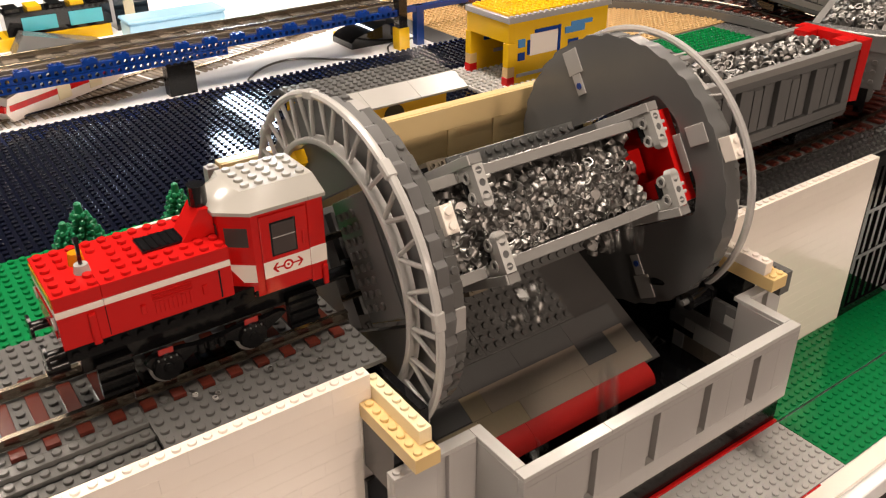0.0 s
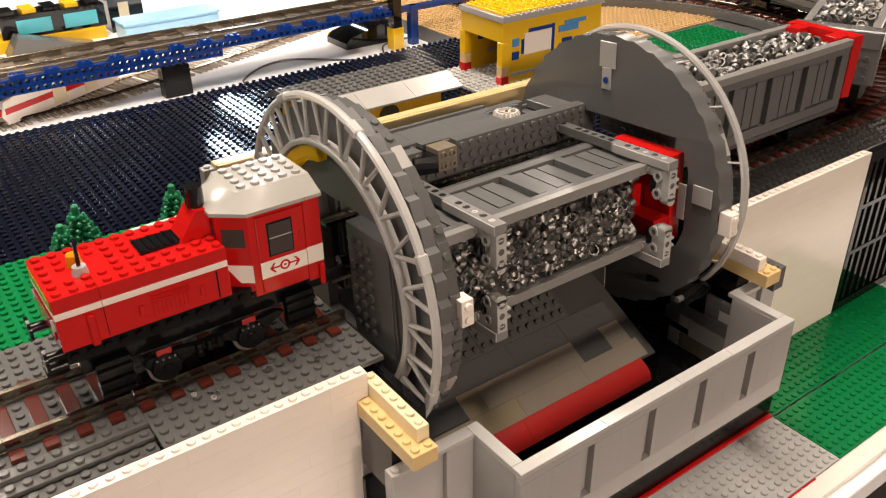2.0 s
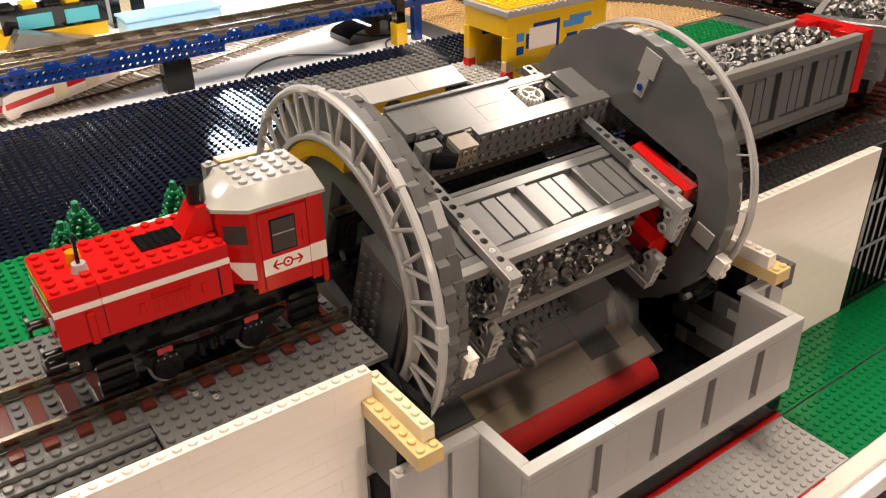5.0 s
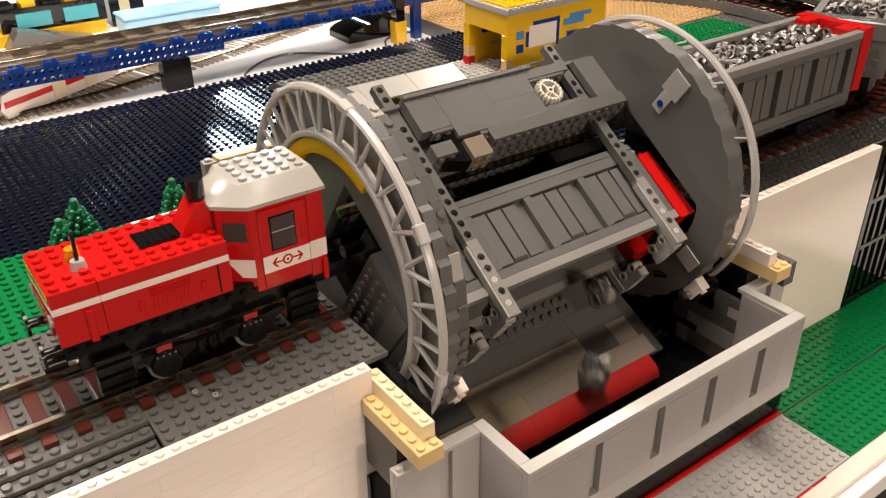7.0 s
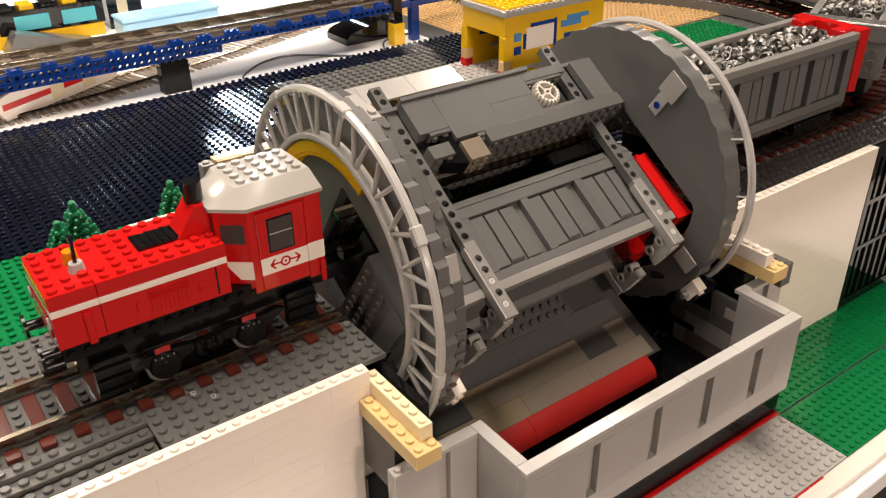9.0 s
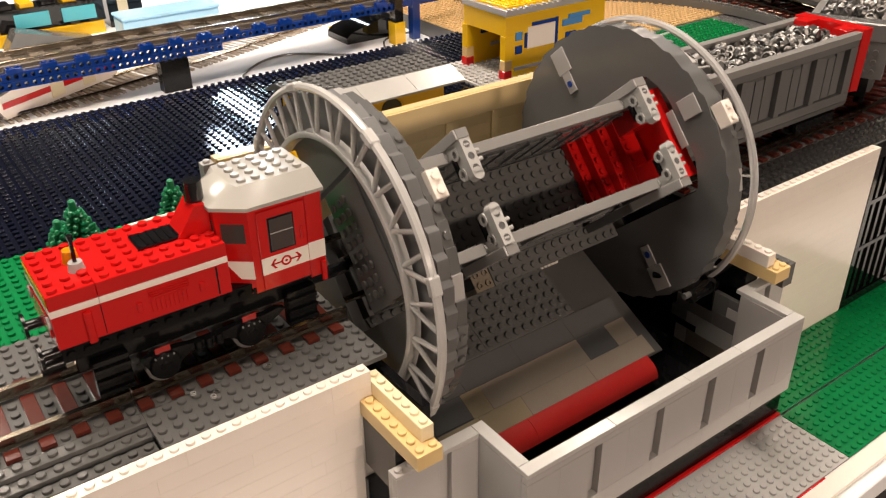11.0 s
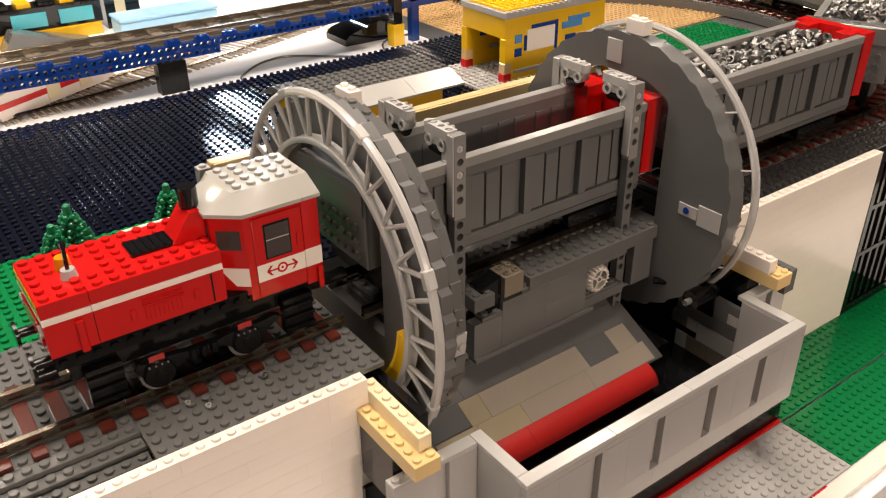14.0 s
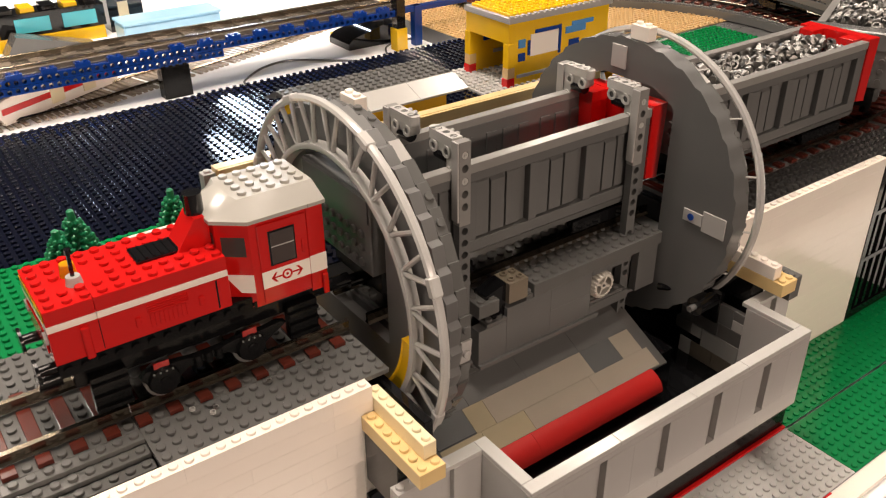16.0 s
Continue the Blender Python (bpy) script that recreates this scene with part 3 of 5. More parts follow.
TURN = denser(TURN)


def inner_edge(a):
    """Distance from the axis to the edge of the portal opening, in a disc, at the angle a."""
    c, s = math.cos(a), math.sin(a)
    d = 99.0
    if abs(c) > 1e-6:
        d = min(d, 5.4 / abs(c))
    if s > 1e-6:
        d = min(d, 9.4 / s)
    if s < -1e-6:
        d = min(d, 3.4 / -s)
    return min(d, 9.75)


def stepped_disc(x0, x1, r, steps, deep=0.3):
    """A disc with the portal cut out and a saw-edged rim."""
    m, n = M(), steps * 4
    v, f = [], []
    for i in range(n):
        a = 2 * math.pi * i / n
        ro = r - deep * (i % 4) / 3.0
        for rr in (inner_edge(a), ro):
            for x in (x0, x1):
                v.append((x, rr * math.cos(a), AXIS + rr * math.sin(a)))
    for i in range(n):
        j = (i + 1) % n
        a, b = 4 * i, 4 * j
        f += [(a, a + 2, b + 2, b), (a + 1, b + 1, b + 3, a + 3), (a + 2, a + 3, b + 3, b + 2), (a, b, b + 1, a + 1)]
    return m.add(v, f)


def gear_rim(c, r, h, teeth):
    """A toothed rim round an axis along y, bevelled towards its outer face."""
    x, y, z = c
    m, n = M(), teeth * 4
    v, f = [], []
    for i in range(n):
        a = 2 * math.pi * i / n
        ro = r if i % 4 in (1, 2) else r * 0.84
        for rr, yy in ((r * 0.68, y), (ro * 0.9, y), (ro, y + 0.3 * h), (ro, y + h), (r * 0.68, y + h)):
            v.append((x + rr * math.cos(a), yy, z + rr * math.sin(a)))
    for i in range(n):
        a, b = 5 * i, 5 * ((i + 1) % n)
        f += [(a + k, b + k, b + (k + 1) % 5, a + (k + 1) % 5) for k in range(5)]
    return m.add(v, f)


def dumper():
    t = thing("rotary_dumper", 0, 0, AXIS, "grey rotary wagon dumper with lattice ring and discs", "rotary dumper")
    A = AXIS
    part("front_disc", stepped_disc(17.7, 18.6, 12.95, 44), DISCGREY, t, "dark grey stepped end disc")
    part("far_disc", stepped_disc(46.1, 47.6, 12.9, 34, 0.22), DGREY, t, "dark grey stepped end disc")
    oct_ = [(math.cos(k * math.pi / 4), math.sin(k * math.pi / 4)) for k in range(8)][::-1]
    part("outer_hoop", M().hoop(16.9, 0, A, 13.35, [(0.34 * x, 0.30 * y) for x, y in oct_], n=144), RINGGREY, t, "light grey lattice ring")
    part("inner_hoop", M().hoop(16.9, 0, A, 9.95, [(-0.3, -0.22), (-0.36, 0.0), (-0.3, 0.22), (0.5, 0.3), (0.5, -0.3)], n=144), RINGGREY, t)
    for k in range(24):
        a = 2 * math.pi * k / 24 + 0.04
        for d in (-1, 1):
            b = a + d * 0.078
            p = (16.9, 10.05 * math.cos(a + d * 0.012), A + 10.05 * math.sin(a + d * 0.012))
            q = (16.9, 13.25 * math.cos(b), A + 13.25 * math.sin(b))
            part("strut", M().rod(p, q, 0.19, 8), RINGGREY, t)
    for k in range(8):
        a = 45 * k + 22
        m = M().box(16.5, 17.3, -0.7, 0.7, 13.0, 13.68, 0.12)
        m.move(Matrix.Rotation(radians(a), 4, "X"))
        m.v = [(p[0], p[1], p[2] + A) for p in m.v]
        part("ring_joint", m, RINGGREY, t)
    part("far_hoop", M().hoop(49.4, 0, A, 12.85, [(0.36 * x, 0.33 * y) for x, y in oct_], n=144), CLEAR, t, "milky clear guide ring")
    for k in range(16):
        a = radians(22.5 * k + 4)
        p = (47.6, 12.3 * math.cos(a), A + 12.3 * math.sin(a))
        q = (49.3, 12.7 * math.cos(a + 0.04), A + 12.7 * math.sin(a + 0.04))
        part("ring_stay", M().rod(p, q, 0.09, 6), RINGGREY, t)
    # stepped plates round the inner rim of the front disc, and on the back of the far one
    for x0, x1, r, n, skew in ((18.62, 19.5, 12.55, 44, 4.5), (47.65, 48.5, 12.2, 40, -2)):
        for k in range(n):
            a = 360 / n * k + 2
            m = M().box(x0, x1, -1.0, 1.0, -0.5, 0.16)
            if k % 5 in (0, 1):
                m.stud((x0 + x1) / 2, 0.0, 0.16)
            m.move(Matrix.Rotation(radians(skew), 4, "X"))
            m.v = [(p[0], p[1], p[2] + r) for p in m.v]
            m.move(Matrix.Rotation(radians(a), 4, "X"))
            m.v = [(p[0], p[1], p[2] + A) for p in m.v]
            part("rim_plate", m, LGREY if k in (3, 11, 29, 30, 37) else DGREY2, t)
    # pale mending plates on the faces of the far disc
    for s in (-1, 1):
        for y0, y1, z0, z1 in ((9.9, 12.2, 1.6, 3.5), (7.9, 9.88, 1.95, 3.05)):
            y0, y1 = sorted((s * y0, s * y1))
            part("patch_plate", M().box(45.96, 46.09, y0, y1, z0, z1), LGREY, t, "light grey plate on the disc")
        part("pin", M().rod((45.88, s * 8.75, 2.5), (46.0, s * 8.75, 2.5), 0.31, 14), BLUE, t, "dark blue pin")
    part("patch_plate", M().box(45.96, 46.09, 0.2, 1.9, 13.0, 15.0), LGREY, t, "light grey plate on the disc")
    part("patch_plate", M().box(45.96, 46.09, -1.7, 1.6, 11.5, 12.3), LGREY, t, "light grey plate on the disc")
    # bridge floor, side sills and holding bars, near and far side
    part("bridge_floor", M().box(19.25, 46.05, -4.4, 4.4, -2.0, -0.62), DGREY, t)
    for y in (-2.5, 2.5):
        part("rail", M().prism([(y - 0.28, -0.19), (y + 0.28, -0.19), (y + 0.12, 0.02), (y + 0.12, 0.45), (y + 0.16, 0.62), (y - 0.16, 0.62), (y - 0.12, 0.45), (y - 0.12, 0.02)], "x", 17.6, 47.7), RAILM, t, "worn metal rail")
    part("track_bed", M().plate(19.5, 45.5, -4, 4, -0.6, -0.2), DGREY2, t)
    for s in (-1, 1):
        def my(m):
            if s > 0:
                m.v = [(p[0], -p[1], p[2]) for p in m.v]
                m.f = [q[::-1] for q in m.f]
            return m
        part("side_deck", my(M().plate(31.05, 46.05, -6, -4, -1.3, -0.1)), DGREY2, t, "studded deck plate")
        part("side_deck", my(M().plate(25.45, 27.45, -6, -4, -1.25, -0.05)), DGREY2, t, "studded deck plate")
        for x0, x1, z0, z1 in ((25.5, 28.3, -5.6, -2.45), (28.31, 33.0, -5.6, -1.32), (33.0, 37.6, -3.4, -1.32), (33.0, 37.6, -5.6, -3.41), (37.61, 42.3, -5.6, -4.7), (37.61, 42.3, -1.75, -1.32)):
            part("sill", my(M().box(x0, x1 - 0.005, -5.95, -4.9, z0, z1, 0.015)), DGREY, t, "smooth dark grey side sill")
        part("sill", my(M().box(43.6, 46.05, -5.7, -4.9, -5.6, -1.32)), DGREY, t, "smooth dark grey side sill")
        part("sill_back", my(M().box(20.45, 46.05, -3.75, -3.4, -5.6, -1.35)), DGREY, t)
        part("sill_step", my(M().plate(26.3, 28.3, -5.95, -4.95, -2.44, -2.1)), DGREY2, t)
        part("sill_step", my(M().plate(37.7, 41.7, -5.9, -4.9, -4.69, -4.4)), DGREY2, t)
        part("sill_foot", my(M().plate(25.5, 38.5, -6.2, -5.2, -6.0, -5.62)), DGREY, t)
        part("underside", my(M().box(20.5, 46.0, -5.15, 0, -6.0, -5.62)), DGREY, t)
        blk = part("latch_block", my(M().prism([(28.4, 0.9), (30.3, 0.9), (30.3, -0.9), (28.4, -0.9)], "y", -6.02, -4.1)), LATCH, t, "dull tan grey latch block")
        for x in (28.9, 29.8):
            for y in (-5.55, -4.6):
                part("stud", my(M().ring(Matrix.Translation((x, y, 0.89)), 0.18, 0.3, 0.21, 12)), LATCH, blk)
        part("latch_foot", my(M().plate(30.31, 31.04, -5.9, -4.2, -1.3, -0.95)), DGREY2, t)
        # black block beside the latch: the recess's shadow given as a solid dark shape
        part("latch_arm", my(M().prism([(27.0, -2.4), (28.39, -2.4), (28.39, 0.85), (26.4, 0.3), (26.4, -0.02), (27.46, -0.02)], "y", -5.6, -4.1)), BLACK, t, "black block standing for the shade in the recess")
        for x in (24.94, 43.04):
            cells = [0 if k in (5, 11, 17) else 1 for k in range(21)]
            for nm, c0, c1, mt in (("holding_bar", 0, 6, MGREY), ("lower_bar", 6, 21, DGREY)):
                m = M().pierced((x, -4.8, 12.66 - c0), (1, 0, 0), (0, 0, -1), (0, 0.7, 0), cells[c0:c1], 0.3, 14)
                if c0 == 0:
                    m.box(x - 0.5, x + 0.5, -4.8, -4.1, 12.66, 13.2, 0)
                m.box(x - 0.47, x + 0.47, -4.15, -4.03, 12.66 - c1, 12.66 - c0, 0)
                bar = part(nm, my(m), mt, t, "pierced grey holding bar")
                if c0 == 0:
                    part("bar_tile", my(M().box(x - 0.68, x - 0.505, -4.8, -4.05, 7.0, 13.2)), LGREY, bar, "light grey tile strip")
                    for k in (0, 2):
                        part("pin", my(M().ring(Matrix.Translation((x, -4.79, 12.16 - k)) @ Matrix.Rotation(radians(-90), 4, "X"), 0.1, 0.27, 0.2, 14).box(x - 0.05, x + 0.05, -4.81, -4.65, 11.92 - k, 12.4 - k, 0.01)), OGREY, bar, "light grey axle pin")
            # clamp: pierced top arm, upright arm and rubber pad
            xc = x - 0.1
            rim = lambda cy, cz, a0, a1, r: [(cy + r * math.cos(radians(a)), cz + r * math.sin(radians(a))) for a in range(a0, a1 + 1, 15)]
            out = [(-4.04, 13.22)] + rim(-3.62, 10.62, 180, 360, 0.42) + [(-3.2, 11.6)] + rim(-1.75, 12.1, -90, 0, 0.5) + [(-1.25, 13.22)]
            cl = part("clamp", my(M().prism(out, "x", xc - 0.36, xc + 0.36)), OGREY, t, "light grey pierced clamp arm")
            m = M().pierced((xc, -4.02, 13.3), (0.92, 0, 0), (0, 0.9, 0), (0, 0, -0.75), (1, 1, 1), 0.28, 14)
            m.rod((xc, -1.36, 12.55), (xc, -1.36, 13.3), 0.46, 16)
            part("top_arm", my(m), OGREY, cl)
            for y, z in ((-3.3, 12.1), (-1.75, 12.1), (-3.62, 10.66)):
                big = 0.47 if z > 12 else 0.4
                ring = M().ring(Matrix.Translation((xc - 0.52, y, z)) @ Matrix.Rotation(radians(90), 4, "Y"), 0.27, big, 1.04, 16)
                part("eyelet", my(ring), OGREY, cl)
                # dark plug in the eyelet: the hole's inner shade as colour
                part("hole", my(M().rod((xc - 0.4, y, z), (xc + 0.4, y, z), 0.268, 12)), DGREY, cl, "dark disc standing for the shade in a pin hole")
            for k in range(3):
                # dark discs deepen the shade inside the shallow top holes
                part("hole", my(M().rod((xc, -3.57 + 0.9 * k, 13.2), (xc, -3.57 + 0.9 * k, 13.24), 0.278, 12)), DGREY, cl, "dark disc standing for the shade in a pin hole")
                if k != 1:
                    part("axle_cross", my(M().box(xc - 0.22, xc + 0.22, -3.63 + 0.9 * k, -3.51 + 0.9 * k, 13.2, 13.27, 0.01)), OGREY, cl)
            for y in (-3.0, -2.34):
                part("ear", my(M().box(xc + 0.46, xc + 0.95, y - 0.14, y + 0.14, 12.6, 13.24, 0.08)), OGREY, cl)
            part("pad", my(M().rod((xc, -3.1, 11.55), (xc, -1.75, 11.55), 0.5, 14)), BLACK, cl, "black rubber pad")
        gear = part("gear", my(gear_rim((39.0, -6.15, -3.1), 1.28, 0.8, 20)), WHITEGEAR, t, "off-white toothed gear wheel")
        part("hub", my(M().ring(Matrix.Translation((39.0, -6.1, -3.1)) @ Matrix.Rotation(radians(-90), 4, "X"), 0.16, 0.34, 0.7, 14)), WHITEGEAR, gear)
        for k in range(4):
            sp = M().box(0.3, 0.9, -6.05, -5.5, -0.09, 0.09, 0.02).move(Matrix.Rotation(k * math.pi / 2 + 0.4, 4, "Y"))
            part("spoke", my(sp.move(Matrix.Translation((39.0, 0, -3.1)))), WHITEGEAR, gear)
        part("axle", my(M().box(38.86, 39.14, -6.2, -3.8, -3.16, -3.04, 0.02)), DGREY, t)
    rack = M().hoop(17.1, 0, A, 9.2, [(-0.3, -0.45), (-0.3, 0.4), (0.55, 0.4), (0.55, -0.45)], 185, 355, 120)
    rk = part("gear_rack", rack, YELLOW, t, "yellow curved gear rack")
    tm = M()
    for k in range(120):
        a = 185 + 170 * (k + 0.5) / 120
        q = M().box(16.82, 17.62, 8.45, 8.8, -0.07, 0.07, 0.02).move(Matrix.Rotation(radians(a), 4, "X"))
        tm.add([(p[0], p[1], p[2] + A) for p in q.v], q.f)
    part("rack_teeth", tm, YELLOW, rk)["kind"] = "stuff"
    part("far_rack", M().hoop(48.2, 0, A, 9.1, [(-0.2, -0.3), (-0.2, 0.4), (0.4, 0.4), (0.4, -0.3)], 62, 118, 40), YELLOW, t, "yellow curved gear rack")
    for x, y, z in ((19.1, 0.0, 14.95), (46.2, -1.8, 15.75)):
        part("stop_brick", M().plate(x, x + 1, y, y + 2, z, z + 1.2), WHITE, t, "white stop brick")
    return t


DUMPER = dumper()


# ---- hopper wagons ----
WX0, WX1, WZ0, WZ1 = 18.5, 46.95, 3.0, 10.9


def wagon(name, label, org):
    t = thing(name, *org, label, "railway wagon", "hopper wagons of the train")
    XA, XB = WX0 + 0.62, WX1 - 1.8
    for s in (-1, 1):
        def yy(a, b):
            return sorted((s * a, s * b))
        part("side_wall", M().box(XA, XB, *yy(3.12, 3.25), WZ0 + 0.6, WZ1 - 0.6), DGREY, t, "dark grey ribbed side")
        part("top_rail", M().box(XA, XB, *yy(3.15, 4.0), WZ1 - 0.75, WZ1), MGREY, t, "grey top rail")
        part("upper_band", M().box(XA, XB, *yy(3.26, 3.9), WZ1 - 1.5, WZ1 - 0.77), DGREY, t)
        part("lower_band", M().box(XA, XB, *yy(3.26, 3.9), WZ0 + 0.55, WZ0 + 1.5), DGREY, t)
        part("bottom_rail", M().prism([(yy(3.1, 3.95)[0], WZ0 + 0.53), (yy(3.1, 3.95)[1], WZ0 + 0.53), (yy(2.9, 3.7)[1], WZ0 - 0.1), (yy(2.9, 3.7)[0], WZ0 - 0.1)], "x", XA, XB), DGREY, t)
        ends = [XA + 0.8, 25.9, 31.92, 37.86, 43.8]
        for i, x in enumerate(ends):
            x0, x1 = (XA if i == 0 else x), (XB if i == 4 else x + 0.8 if i else x)
            part("post", M().box(x0, x1, *yy(3.26, 3.9), WZ0 + 1.51, WZ1 - 1.51), DGREY, t)
        for i in range(4):
            a, b = (ends[i] + (0.8 if i else 0)), ends[i + 1] - 0.85
            w = (b - a - 0.5) / 3
            part("rib_bed", M().box(a, b, *yy(3.26, 3.42), WZ0 + 1.51, WZ1 - 1.51), DGREY, t)
            for k in range(3):
                xr = a + (w + 0.25) * k
                lo, hi = WZ0 + 1.52, WZ1 - (1.52, 1.75, 1.52)[k]
                y0, y1 = s * 3.43, s * (3.74 - 0.04 * k)
                m = M().prism([(y0, lo), (y1, lo + 0.15), (y1, hi - 0.22), (y0, hi)], "x", xr, xr + w)
                part("rib", m, DGREY, t)
            for k in range(3):
                xr = a + 0.4 + 1.75 * k
                part("inner_rib", M().box(xr, xr + 1.1, *yy(2.98, 3.115), WZ0 + 1.6, WZ1 - 1.5), DGREY, t)
    ew = part("end_wall", M().box(17.05, WX0 + 0.6, -4.7, 4.7, 5.0, 11.0, 0.08), DGREY, t, "dark grey end wall with a studded lower face")
    st = M()
    for i in range(8):
        for k in range(3):
            st.stud(5.8 + 1.1 * k, i - 3.5, 0.0)
    st.v = [(17.07 - p[2], p[1], p[0]) for p in st.v]
    part("stud_field", st, ENDGREY, ew)["kind"] = "stuff"
    part("end_tile", M().box(16.93, 17.045, -4.5, 4.5, 9.1, 10.9), DGREY, ew, "smooth grey tile")
    part("end_foot", M().box(WX0, WX0 + 0.6, -3.4, 3.4, WZ0 - 0.6, 4.99), MATTBLACK, t, "black end foot")
    re = part("end_wall", M().prism([(WX1 - 0.7, WZ0 + 0.9), (WX1 - 0.3, WZ0 + 0.9), (WX1, WZ1 + 0.2), (WX1 - 1.4, WZ1 + 0.2), (WX1 - 1.4, WZ1 - 1.0)], "y", -3.2, 3.2), RED, t, "bright red end wall")
    for s in (-1, 1):
        y0, y1 = sorted((s * 3.21, s * 4.05))
        part("end_cheek", M().prism([(XB + 0.02, WZ0 + 1.5), (WX1 - 0.35, WZ0 + 1.3), (WX1, WZ1 + 0.2), (XB + 0.02, WZ1 + 0.2)], "y", y0, y1), RED, re)
        y0, y1 = sorted((s * 1.5, s * 3.1))
        part("end_arm", M().box(43.6, WX1 - 1.43, y0, y1, 7.6, WZ1 + 0.2), RED, re)
    for k in range(4):
        m = M().box(WX1 - 3.4 - 1.0 * k, WX1 - 1.43, -3.05, 3.05, WZ0 + 0.85 + 1.0 * (3 - k), WZ0 + 1.83 + 1.0 * (3 - k))
        for y in range(-3, 3):
            m.stud(WX1 - 2.9 - 1.0 * k, y + 0.5, WZ0 + 1.83 + 1.0 * (3 - k))
        part("end_step", m, RED, re)
    part("floor", M().plate(WX0 + 0.62, WX1 - 1.45, -3.0, 3.0, WZ0 + 0.2, WZ0 + 0.8), DGREY2, t)
    part("underframe", M().box(WX0 + 1, WX1 - 1, -2.4, 2.4, WZ0 - 0.7, WZ0 + 0.18), BLACK, t)
    for x in (WX0 + 5, WX1 - 6):
        b = part("bogie", M().box(x - 3.4, x + 3.4, -3.3, -2.85, 1.2, 2.3).box(x - 3.4, x + 3.4, 2.85, 3.3, 1.2, 2.3).box(x - 0.8, x + 0.8, -2.9, 2.9, 1.6, 2.28), BLACK, t)
        for dx in (-2, 2):
            for y in (-2.5, 2.5):
                part("wheel", M().rod((x + dx, y - 0.3, 1.88), (x + dx, y + 0.3, 1.88), 1.08, 20), BLACK, b)
    part("coupling", M().rod((WX1 - 1, 0, 2.2), (WX1 + 1.0, 0, 2.2), 0.5, 14), BLACK, t)
    part("coupling", M().rod((WX0 - 0.9, 0, 2.2), (WX0 + 1.0, 0, 2.2), 0.5, 14), BLACK, t)
    return t


TIPPED = wagon("hopper_wagon", "dark grey wagon with a red end in the dumper", (0, 0, AXIS))
second = copy_thing(TIPPED, pose(32.6 * S, 0, AXIS * S))
second["label"] = "dark grey wagon with a red end, heaped with metal scrap"
third = copy_thing(TIPPED, pose(0, 0, 0))
third["label"] = "dark grey wagon on the curve, heaped with metal scrap"
third.matrix_basis = Matrix.Translation((81.2 * S, -0.2 * S, AXIS * S)) @ pose(0, 0, 0, 0, 0, 24) @ Matrix.Translation((-18 * S, 0, 0))


# ---- metal scrap: turned rings and slugs ----
def scrap_piece(m, x, y, z, rnd, big=1.0):
    w = Matrix.Translation((x, y, z)) @ Euler((rnd.uniform(0, 6.3), rnd.uniform(0, 6.3), rnd.uniform(0, 6.3))).to_matrix().to_4x4()
    r = rnd.uniform(0.42, 0.55) * big
    h = rnd.uniform(0.3, 0.6) * big
    u = rnd.random()
    if u < 0.4:
        m.ring(w, r * rnd.uniform(0.7, 0.8), r, h, 14)
    elif u < 0.8:
        m.ring(w, r * 0.78, r, h, 14)
        m.rod(w @ Vector((0, 0, 0.05)), w @ Vector((0, 0, 0.13)), r * 0.8, 12)
    else:
        m.rod(w @ Vector((0, 0, 0)), w @ Vector((0, 0, h)), r, 14)


def heap(name, x0, x1, top, label, frame_of, seed):
    rnd = random.Random(seed)
    m = M()
    m.box(x0, x1, -3.0, 3.0, WZ0 + 0.85, top - 0.9, 0.3)
    for k in range(720):
        x, y = rnd.uniform(x0, x1), rnd.uniform(-2.9, 2.9)
        z = top + 0.9 * (1 - (y / 3.2) ** 2) * (0.7 + 0.3 * math.sin(x * 1.1)) - rnd.uniform(0.2, 1.5)
        scrap_piece(m, x, y, z, rnd, 0.9)
    ob = solo(name, m, STEEL, label, "metal scrap", kind="stuff", at=(0, 0, AXIS))
    ob.matrix_basis = frame_of.matrix_basis.copy()
    return ob


heap("scrap_heap", WX0 + 1.2, WX1 - 3.0, WZ1 - 0.6, "heap of bright cut metal rings filling the wagon", second, 21)
heap("scrap_heap", WX0 + 1.2, WX1 - 3.0, WZ1 + 0.3, "heap of bright cut metal rings filling the wagon", third, 22)

LOADS, DROPS = [], []


